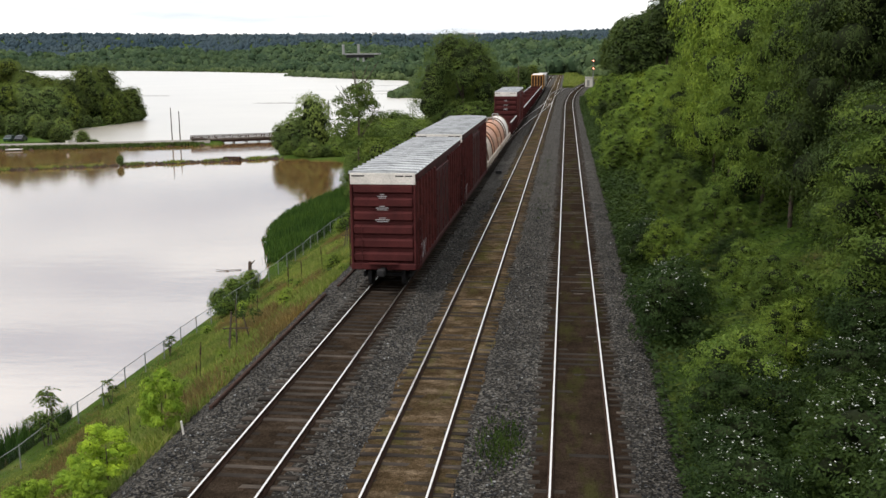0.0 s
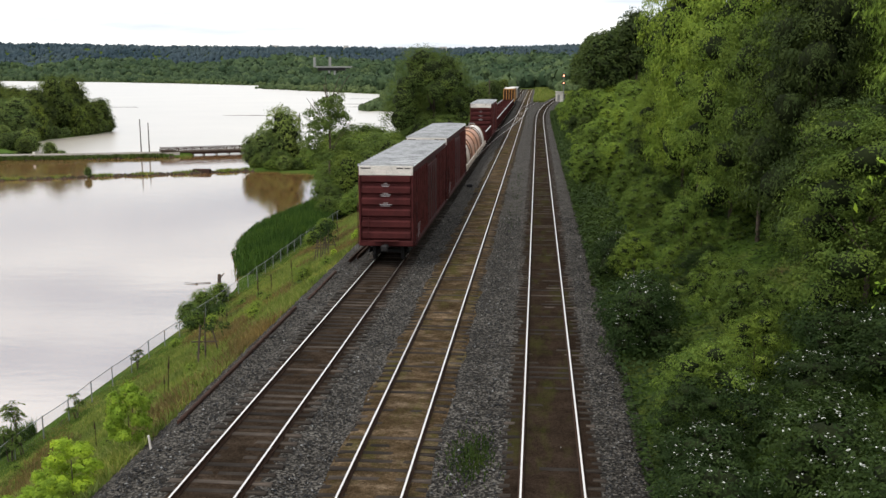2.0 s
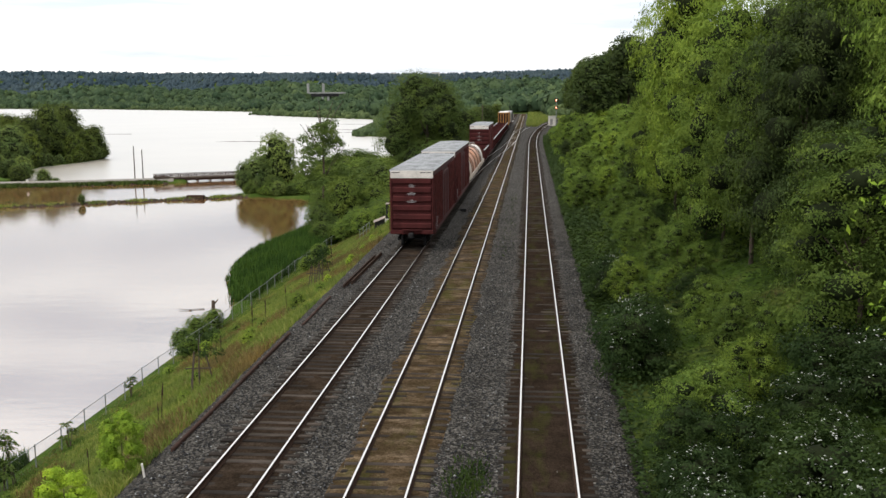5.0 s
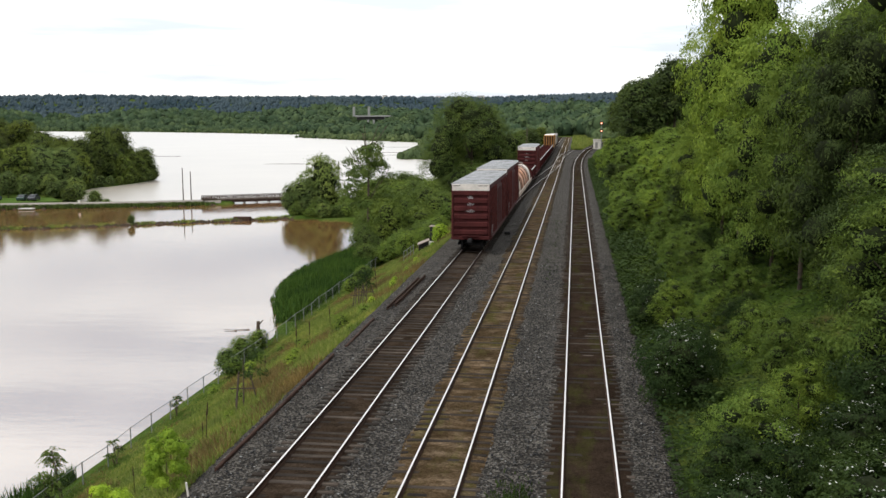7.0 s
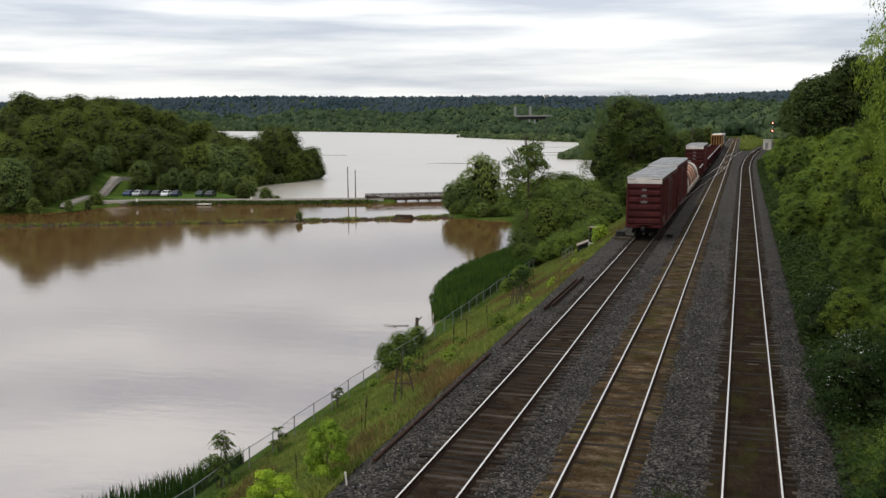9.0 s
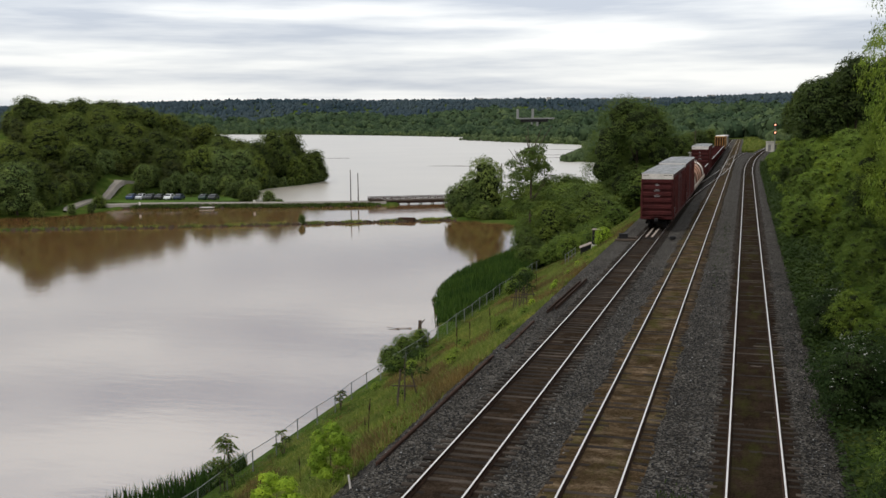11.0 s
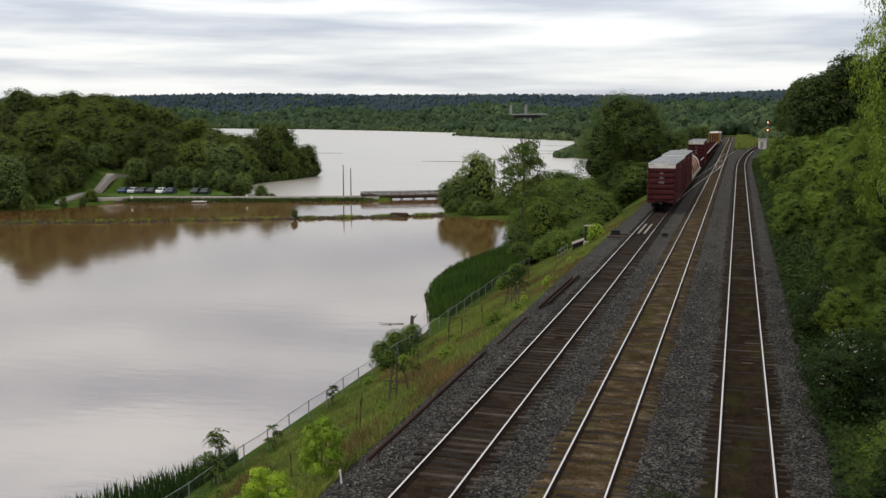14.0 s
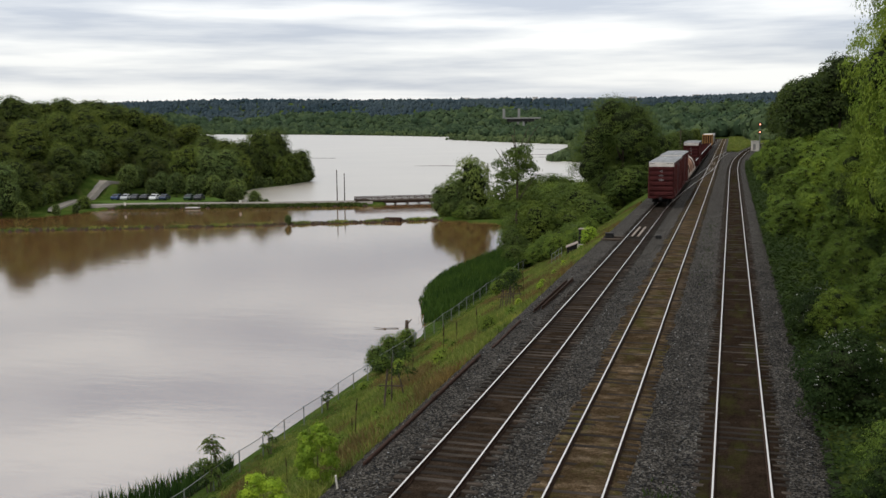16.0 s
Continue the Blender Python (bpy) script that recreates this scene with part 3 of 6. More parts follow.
def scatter(kinds, spots):
    """First use of a kind takes the thing itself, later ones copies of it."""
    used = set()
    for k, m in spots:
        if k not in used:
            used.add(k)
            kinds[k].matrix_basis = m
        else:
            copy_thing(kinds[k], m)


# ---- wooded bank beside the curved track ----
rb = random.Random(4)
LABELS = ("leafy green deciduous tree on the railway bank", "broad mid-green tree with feathery sprays on the bank", "dark green tree in the thicket on the bank")
BANK = (M_LEAF, M_LEAF_G, M_LEAF_D)
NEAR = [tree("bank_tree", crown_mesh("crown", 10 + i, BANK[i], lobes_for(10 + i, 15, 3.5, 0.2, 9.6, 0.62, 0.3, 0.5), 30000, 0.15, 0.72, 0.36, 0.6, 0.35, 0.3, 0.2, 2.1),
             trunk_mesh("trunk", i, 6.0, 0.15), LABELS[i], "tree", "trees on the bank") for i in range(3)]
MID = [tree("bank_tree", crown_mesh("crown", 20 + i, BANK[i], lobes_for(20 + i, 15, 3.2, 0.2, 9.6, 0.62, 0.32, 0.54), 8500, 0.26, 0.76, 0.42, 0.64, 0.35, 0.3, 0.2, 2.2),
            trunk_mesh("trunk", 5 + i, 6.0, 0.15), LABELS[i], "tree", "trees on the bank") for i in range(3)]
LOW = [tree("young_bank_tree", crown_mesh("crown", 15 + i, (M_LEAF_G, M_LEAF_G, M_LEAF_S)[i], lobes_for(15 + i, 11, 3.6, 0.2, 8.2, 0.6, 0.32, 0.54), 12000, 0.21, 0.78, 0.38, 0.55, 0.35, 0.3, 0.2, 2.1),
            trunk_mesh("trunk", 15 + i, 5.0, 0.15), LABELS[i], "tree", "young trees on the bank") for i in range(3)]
near_spots, mid_spots, low_spots = [], [], []
for row, (u, s0, s1, gap) in enumerate(((3.9, 0.30, 0.46, 1.5), (5.9, 0.55, 0.95, 2.9), (9.2, 0.86, 1.1, 4.3), (14.0, 1.25, 1.5, 5.4), (20.5, 1.4, 1.7, 6.6), (28.0, 1.5, 1.85, 9.0))):
    y = (23.5, 28.5, 28.0, 32.0, 40.0, 60.0)[row]
    while y < (235, 235, 235, 215, 200, 190)[row]:
        grow = 1 + 0.35 * float(step(np.array(y), 90, 180)) * (1.5 if row == 1 else 0.4 if row == 0 else 0.5)
        s = rb.uniform(s0, s1) * grow
        x = RX + float(bend(y)) + u + rb.uniform(-0.5, 1.3) + (0.9 * (grow - 1) if row else 0)
        if y < 62 and row > 2:
            s *= 1.1
        if y < 38 and row > 1:
            s *= 0.74
        # Darker kinds low and near: shade of the overhanging canopy as leaf colour.
        (low_spots if y < 80 and row < 2 else near_spots if y < 80 and row < 5 else mid_spots).append((rb.choice((0, 0, 0, 1, 1, 2)) if y > 80 else rb.choice((0, 0, 1, 1)) if y > 44 else rb.choice((0, 1, 1)) if row > 2 else rb.choice((1, 2, 2)),
                                                                  stand(x, y, rb.uniform(0, 360), s, s * rb.uniform(0.92, 1.12) * ((1.4 if y < 58 else 1.14 if y < 100 else 0.92) if row == 2 and y > 36 else (1.1 if y < 66 else 0.62 if y < 80 else 0.84 if y < 112 else 0.6 if row == 3 else 0.5) if row > 2 and y > 47 else 1.25 if row > 2 else 1), -0.35 * s)))
        y += gap * grow * (1 + y / 240) * rb.uniform(0.75, 1.2)
for x, y, s in ((20.5, 43, 1.45), (20.5, 52, 1.6), (17.5, 59, 1.5)):     # dark trees leaning over the bridge's end
    near_spots.append((1, stand(x, y, 37 * y, s, s * 1.05, -0.5)))
for y in np.arange(20.0, 78.0, 2.6):     # young growth closing the slope under the trees
    for u in (7.4, 9.6, 12.2):
        if y < 26 and u < 8 or u > 11 and y < 30:
            continue
        s = rb.uniform(0.42, 0.68)
        # Nearest growth takes mostly the darkened leaves, again for the canopy's shade.
        low_spots.append((rb.choice((1, 2, 2)) if y < 38 else rb.choice((0, 1, 1, 2)), stand(RX + u + rb.uniform(-0.8, 0.8), float(y) + rb.uniform(-1, 1), rb.uniform(0, 360), s, s * rb.uniform(0.9, 1.15), -0.3)))
scatter(NEAR, near_spots)
scatter(LOW, low_spots)
scatter(MID, mid_spots)

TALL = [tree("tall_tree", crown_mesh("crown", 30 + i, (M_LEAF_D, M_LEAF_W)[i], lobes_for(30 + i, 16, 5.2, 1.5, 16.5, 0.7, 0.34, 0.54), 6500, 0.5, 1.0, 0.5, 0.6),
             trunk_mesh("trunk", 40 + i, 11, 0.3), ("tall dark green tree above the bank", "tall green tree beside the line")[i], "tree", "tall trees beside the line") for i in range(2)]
spots = []
for y in range(190, 470, 13):
    for u in (11, 19, 30):
        s = rb.uniform(0.88, 1.08)
        x = RX + float(bend(y)) + u + rb.uniform(-2, 2)
        if y < 340:
            x = max(x, 0.0305 * y + 6.5)
        spots.append((0, stand(x, y + rb.uniform(-4, 4), rb.uniform(0, 360), s)))
for y in range(208, 480, 16):        # between the line and the bay
    for x in (-16, -25, -36, -48, -60):
        if x < -0.135 * y or y < 305 and abs(x / y + 0.0498) < 0.03:
            continue
        s = rb.uniform(0.5, 0.75) if x > -20 else rb.uniform(0.7, 0.95)
        spots.append((rb.choice((0, 1, 1)), stand(x + rb.uniform(-2, 2), y + rb.uniform(-5, 5), rb.uniform(0, 360), s)))
scatter(TALL, spots)
for y in range(205, 420, 9):         # lighter young trees by the line
    for k in range(2):
        x = rb.uniform(-0.125 * y, -13.0)
        if y < 330 and abs(x / y + 0.0498) < 0.034:
            continue
        s = rb.uniform(0.85, 1.45)
        copy_thing(MID[rb.choice((0, 1))], stand(x, y + rb.uniform(-4, 4), rb.uniform(0, 360), s))

rng = np.random.default_rng(11)
x = RX + 2.3 + 16 * rng.random(70000) ** 1.6
y = 14 + 150 * rng.random(70000) ** 1.9
# Leaf colour here already holds the shade below the bank trees.
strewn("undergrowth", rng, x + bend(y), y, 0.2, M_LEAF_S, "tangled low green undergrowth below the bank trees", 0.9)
y = 45 + 190 * rng.random(26000)
x = RX + 2.2 + 2.6 * rng.random(26000)
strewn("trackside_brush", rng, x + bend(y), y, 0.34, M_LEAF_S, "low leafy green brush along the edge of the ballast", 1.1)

SHRUB = [tree("flowering_shrub", crown_mesh("crown", 80 + i, M_LEAF_S, lobes_for(80 + i, 9, 1.5, 0.0, 2.3, 0.6), 8000, 0.1, 0.34, 0.45, 0.5, 0.35, 0.3, 0.2, 2.3),
              None, "dense green shrub dotted with small white blossom", "shrub", "flowering shrubs") for i in range(2)]
for i, s in enumerate(SHRUB):
    r8 = np.random.default_rng(90 + i)
    pts = []
    for l in lobes_for(80 + i, 9, 1.5, 0.0, 2.3, 0.7):
        d = r8.normal(0, 1, (10, 3))
        d[:, 2] = np.abs(d[:, 2]) + 0.1
        d /= np.linalg.norm(d, axis=1)[:, None]
        pts.append(np.array(l[:3]) + d * (np.array(l[3:6]) + 0.12))
    pts = np.concatenate(pts)
    v, f = leaf_cloud(r8, np.repeat(pts, 3, 0) + r8.normal(0, 0.04, (len(pts) * 3, 3)), np.repeat(pts * 0 + np.array([0, 0, 1.0]), 3, 0), 0.055, 0.8)
    ob = new("blossom", raw_mesh("blossom", v, f, M_BLOOM))
    ob.parent = s
    ob["label"] = "small white blossom"
spots = []
for y, us in ((17, (3.6, 5.8, 8)), (19.6, (3.4, 5.6, 8.2)), (22, (3.9, 6.2, 8.8)), (24.6, (4.6, 6.8, 9)), (27, (5.0, 7.5)), (33, (3.3,)), (36.5, (3.6,)), (46, (3.3,))):
    for u in us:
        s = rb.uniform(0.8, 1.1)
        spots.append((rb.randrange(2), stand(RX + u + rb.uniform(-0.3, 0.4), y + rb.uniform(-0.6, 0.6), rb.uniform(0, 360), s, s * (0.9 if y < 30 else 1.2))))
scatter(SHRUB, spots)

# a branch of a young tree close by the bridge
t = tree("sapling", crown_mesh("crown", 99, M_LEAF_Y, [(-1.25, 0.1, 9.0, 0.25, 0.3, 0.18), (-1.2, 0.0, 8.15, 0.22, 0.3, 0.2), (-0.5, 0, 9.6, 0.6, 0.6, 0.5), (0.2, 0.2, 10.2, 0.8, 0.8, 0.6), (0.1, 0, 8.7, 0.5, 0.5, 0.5)], 1500, 0.075, 0.22, 0.42, 0),
         None, "young tree with lime-green leaves near the bridge", "tree")
m = Mesh().rod((0, 0, -0.3), (0.05, 0, 5), 0.08, 8, 0.06).rod((0.05, 0, 5), (0.1, 0.1, 10.3), 0.06, 8, 0.02)
m.rod((0.07, 0, 7.6), (-1.3, 0.1, 9.0), 0.025, 6, 0.008).rod((0.06, 0, 6.9), (-1.25, 0, 8.2), 0.025, 6, 0.008).rod((0.1, 0, 8.6), (-0.5, 0, 9.7), 0.02, 6, 0.008)
part("trunk", m, M_BARK, t)
t.matrix_basis = pose(4.3, 8.0, float(land(np.array(4.3), np.array(8.0))))

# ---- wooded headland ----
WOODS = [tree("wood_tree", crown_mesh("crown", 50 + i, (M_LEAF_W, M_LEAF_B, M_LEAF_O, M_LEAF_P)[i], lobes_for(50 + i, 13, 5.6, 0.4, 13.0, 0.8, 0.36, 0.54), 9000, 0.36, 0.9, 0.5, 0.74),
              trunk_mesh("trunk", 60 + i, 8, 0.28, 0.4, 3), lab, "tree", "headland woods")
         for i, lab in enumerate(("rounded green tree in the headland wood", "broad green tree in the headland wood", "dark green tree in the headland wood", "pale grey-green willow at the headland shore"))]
PARK = [(-116, 212), (-142, 198), (-150, 190), (-157, 196), (-155, 220), (-140, 224), (-122, 222)]
ROADSIDE = [(-139, 180), (-146, 181), (-151, 187), (-156, 195), (-160.5, 206), (-163.5, 217), (-164, 230), (-158, 230), (-155, 222), (-150, 205), (-144, 192)]
THICKET = [(-153, 222), (-120, 222), (-117, 230), (-135, 238), (-152, 238)]
PARK_ROAD = [(-146, 183), (-151, 189.5), (-154.4, 195), (-158.5, 205.7), (-161.3, 216), (-162, 224), (-163, 232)]
spots = []
gx, gy = np.meshgrid(np.arange(-330, -110, 8.2), np.arange(160, 440, 8.2))
rr = np.random.default_rng(7)
gx = (gx + rr.uniform(-3, 3, gx.shape)).ravel()
gy = (gy + rr.uniform(-3, 3, gy.shape)).ravel()
dd = inside(gx, gy, WOOD_LAND)
keep = (dd > 1.5) & (inside(gx, gy, PARK) < 2) & (along(gx, gy, PARK_ROAD) > 4.2) & (inside(gx, gy, ROADSIDE) < 1.5) & (gx / gy > -0.91) & (dd < 74) & (inside(gx, gy, THICKET) < 1)
for x, y, d in zip(gx[keep], gy[keep], dd[keep]):
    s = rb.uniform(0.97, 1.08) * (0.98 if d < 7 and x > -140 else 0.78 if d < 7 else 1.02 if d < 22 else 0.96) * (1.1 if d > 40 else 1.12 if x > -156 and y > 224 else 1) * (0.6 if along(np.array(x), np.array(y), PARK_ROAD) < 7 else 1)
    k = 3 if d < 12 and rb.random() < 0.25 else rb.choice((0, 0, 1, 1, 2))
    spots.append((k, stand(x, y, rb.uniform(0, 360), s, s * rb.uniform(0.85, 1.05) * (1.28 if x > -156 and y > 224 and k != 3 else 1), -0.8)))
scatter(WOODS, spots)
for x, y, s in ((-154, 176, 0.95), (-161, 171, 0.9), (-148.5, 176, 0.35), (-143.5, 181, 0.22), (-137, 228, 0.5), (-143, 229, 0.55), (-149, 227, 0.42), (-150, 233, 0.5), (-132, 230, 0.5), (-129, 226, 0.36), (-124, 228, 0.5), (-118, 226, 0.42), (-121, 222.5, 0.34), (-113, 222, 0.3), (-141, 192, 0.16), (-143, 187, 0.2)):
    copy_thing(WOODS[3], stand(x, y, rb.uniform(0, 360), s))
for k in range(44):                  # scrub beside the park road
    u = k / 44
    x, y = -149 - 27 * u + (6.0 if k % 2 else -6.5), 186 + 84 * u
    if max(inside(np.array(x), np.array(y), PARK), inside(np.array(x), np.array(y), ROADSIDE)) < 0.5:
        s = rb.uniform(0.34, 0.6)
        copy_thing(WOODS[rb.choice((0, 1, 3))], stand(x, y, rb.uniform(0, 360), s, s, -0.5))
edge = WOOD_LAND[WOOD_LAND.index((-150, 330)):] + WOOD_LAND[:1]
for (ax, ay), (bx, by) in zip(edge, edge[1:]):
    n = max(1, int(math.hypot(bx - ax, by - ay) / 4.5))
    for k in range(n):
        x, y = ax + (bx - ax) * k / n - 2.0, ay + (by - ay) * k / n
        s = rb.uniform(0.12, 0.22) if x < -134 and y < 216 else rb.uniform(0.26, 0.5)
        if inside(np.array(x), np.array(y), PARK) < 1:
            copy_thing(WOODS[rb.choice((0, 1, 3))], stand(x, y, rb.uniform(0, 360), s, s * 0.9, -0.6))


# ---- far shore and hills ----
def far_growth(name, seed, x, y, z, r, mat, label, tufts, rows=4, cols=7):
    """Tree tops far off: an uneven dome each, ruffled with tufts."""
    rng = np.random.default_rng(seed)
    n = len(x)
    th, ph = np.meshgrid(np.linspace(0, 2 * np.pi, cols + 1)[:-1], np.linspace(0.15, 2.3, rows))
    dirs = np.stack([np.cos(th) * np.sin(ph), np.sin(th) * np.sin(ph), np.cos(ph)], -1).reshape(-1, 3)
    c = np.stack([x, y, z + r * rng.uniform(0.7, 1.3, n)], -1)
    v = c[:, None] + dirs[None] * r[:, None, None] * rng.uniform(0.7, 1.2, (n, len(dirs), 1))
    f = np.array([(a * cols + b, a * cols + (b + 1) % cols, (a + 1) * cols + (b + 1) % cols, (a + 1) * cols + b) for a in range(rows - 1) for b in range(cols)])
    f = (f[None] + (np.arange(n) * len(dirs))[:, None, None]).reshape(-1, 4)
    v = v.reshape(-1, 3)
    if tufts:
        d = rng.normal(0, 1, (n * tufts, 3))
        d[:, 2] = np.abs(d[:, 2]) * 0.9
        d[:, 1] = -np.abs(d[:, 1])
        d /= np.linalg.norm(d, axis=1)[:, None]
        rr2 = np.repeat(r, tufts)[:, None]
        v2, f2 = leaf_cloud(rng, np.repeat(c, tufts, 0) + d * rr2 * 1.02, d, np.repeat(r, tufts)[:, None] * 0.55, 0.7, 0)
        f = np.concatenate([f, f2 + len(v)])
        v = np.concatenate([v, v2])
    tagged(new(name, raw_mesh(name, v, f, mat)), label, "woods", kind="stuff")


rng = np.random.default_rng(3)
n = 60000
y = 440 + 2300 * rng.random(n) ** 1.35
x = -0.8 * y + rng.random(n) * y
d = inside(x, y, FAR_LAND)
keep = (d > 2) & (d < 1100) & (rng.random(n) < np.where(d < 120, 0.9, 0.22)) & ~((np.abs(x + 3) < 12) & (y < 600))
x, y, d = x[keep], y[keep], d[keep]
r = rng.uniform(1.6, 5.6, len(x)) * (0.6 + 0.4 * step(d, 0, 40)) * (1 + 0.9 * step(d, 90, 300)) * (0.8 + y / 4000)
front = d < 26 + 10 * np.sin(x * 0.021)
far_growth("far_woods", 5, x[~front], y[~front], land(x, y)[~front], r[~front] * (1 + 0.25 * np.sin(x[~front] * 0.013 + y[~front] * 0.004)), M_FAR, "dense dark green woods along the far shore", 9)
far_growth("shore_growth", 8, x[front], y[front], land(x, y)[front] - 1, r[front] * 0.8, M_FAR_P, "paler green growth at the far water's edge", 12)
n = 26000
x, y = rng.uniform(-4300, 1700, n), rng.uniform(2700, 4600, n)
keep = (x > -0.95 * y) & (x < 0.35 * y)
x, y = x[keep], y[keep]
far_growth("hill_woods", 6, x, y, land(x, y) - 4, rng.uniform(4.0, 11.0, len(x)), M_HILL, "wooded escarpment on the horizon, blue haze tinted into its leaves", 0, 3, 5)

# ---- trees and bushes between the line and the bay ----
big = tree("shore_tree", crown_mesh("crown", 70, M_LEAF_T, lobes_for(70, 34, 9.3, -0.5, 19.0, 0.75, 0.24, 0.42), 60000, 0.22, 0.7, 0.45, 0.62, 0.35, 0.6, 0.45), trunk_mesh("trunk", 71, 12, 0.45), "big round dark green tree beside the line", "tree", "shore trees")
big.matrix_basis = stand(-19.0, 180, 30, 1.04, 1.12)
airy = tree("shore_tree", crown_mesh("crown", 72, M_LEAF_T, lobes_for(72, 17, 4.4, 3.0, 17.5, 0.6, 0.18, 0.34), 10500, 0.36, 0.8, 0.45, 0, 0.35, 0.6, 0.4), trunk_mesh("trunk", 73, 17.5, 0.26, 0.8, 9, 3.4), "thin open-crowned tree with gaps between its boughs", "tree", "shore trees")
airy.matrix_basis = stand(-31.5, 146, 0)
bushy = [tree("shore_bush", crown_mesh("crown", 74 + i, (M_LEAF_G, M_LEAF_T, M_LEAF_Y, M_LEAF_P)[i], lobes_for(74 + i, 11, 2.6, 0.0, 4.6, 0.8), 7000, 0.2, 0.5, 0.45, 0.62), None,
              ("rounded green bush on the slope above the bay", "dark green bush among the shore growth", "lime-green bush on the embankment", "grey-green willow bush at the water's edge")[i], "bush", "bushes along the bay") for i in range(4)]
spots = []
for k in range(105):
    y = rb.uniform(122, 250)
    x = rb.uniform(-0.215 * y, -15)
    if x > -17.5 and y < 150:
        continue
    s = rb.uniform(0.55, 1.0) * (1.5 if y > 150 else 0.8)
    # Bushes round the big tree take the darker kind, for the shade beneath it.
    spots.append((max(rb.choice((0, 0, 0, 1)), 1 if x > -24 and y > 150 else 0), stand(x, y, rb.uniform(0, 360), s, s * 0.8)))
for x, y, s in ((-32.5, 152, 0.9), (-34, 158, 0.8), (-29, 134, 0.7), (-30.5, 139, 0.8), (-27.5, 126, 0.55), (-39, 186, 1.1), (-37, 178, 1.1)):
    spots.append((1, stand(x, y, 40 * x, s)))
for x, y, s, sz in ((-56.5, 196, 1.35, 1.45), (-53, 200, 1.4, 1.65), (-58.4, 194.5, 0.7, 0.9), (-51.5, 192.5, 0.7, 0.65), (-47.5, 193, 0.6, 0.4)):
    spots.append((3 if x < -52.5 else 1, stand(x, y, 50 * x, s, sz)))
for x, y, s in ((-13.0, 93.5, 0.36), (-12.6, 96.5, 0.36), (-13.4, 91, 0.3), (-12.4, 66, 0.3), (-11.9, 62.5, 0.33), (-12.8, 60.0, 0.3), (-12.6, 72, 0.26), (-13.2, 80, 0.3), (-28.5, 101, 0.35)):
    spots.append((2, stand(x, y, 70 * y, s)))
for x, y, s in ((-26.7, 71, 0.36), (-26.8, 74.5, 0.40), (-26.6, 78, 0.34), (-25.2, 68, 0.3), (-13.2, 53.5, 0.22), (-15.5, 104, 0.4), (-17, 110, 0.5), (-20, 116, 0.6), (-24, 108, 0.4), (-23, 98, 0.35)):
    spots.append((0, stand(x, y, 70 * y, s)))
for x, y, s, sz in ((-27.3, 140, 1.15, 1.5), (-25.5, 148, 1.3, 1.4), (-24, 156, 1.4, 1.6), (-26.5, 163, 1.5, 1.7), (-22.5, 141, 1.0, 0.95), (-29.6, 143, 0.8, 0.9)):
    spots.append((1, stand(x, y, 33 * y, s, sz, -0.3)))
for k in range(26):
    u = k / 25
    spots.append((rb.choice((0, 1, 3)), stand(-58.0 + 15 * u + rb.uniform(-1, 1), 190.5 + 1.5 * math.sin(9 * u) + 4 * (k % 2), 70 * k, rb.uniform(0.35, 0.6), rb.uniform(0.3, 0.55), -0.2)))
scatter(bushy, spots)


# ---- the train ----
def truck(parent, y):
    """A two-axle bogie."""
    b = Mesh()
    for s in (-1, 1):
        b.box(s * 1.0, y, 0.5, 0.16, 2.3, 0.26, 0.05)
        b.box(s * 1.0, y, 0.62, 0.2, 0.7, 0.42, 0.05)
    b.box(0, y, 0.6, 2.1, 0.4, 0.3, 0.05)
    tr = part("bogie", b, M_STEEL, parent, "dark steel bogie")
    for dy in (-0.88, 0.88):
        w = Mesh()
        w.rod((-1.1, y + dy, 0.46), (1.1, y + dy, 0.46), 0.08, 8)
        for s in (-1, 1):
            w.rod((s * 0.69, y + dy, 0.46), (s * 0.82, y + dy, 0.46), 0.46, 20)
            w.rod((s * 0.66, y + dy, 0.46), (s * 0.69, y + dy, 0.46), 0.49, 20)
        part("wheelset", w, M_STEEL, tr)


def coupler(parent, y, s):
    c = Mesh()
    c.box(0, y + s * 0.35, 0.88, 0.24, 0.7, 0.26, 0.04)
    c.box(0, y + s * 0.68, 0.88, 0.34, 0.22, 0.34, 0.06)
    part("coupler", c, M_STEEL, parent, "dark steel coupler")


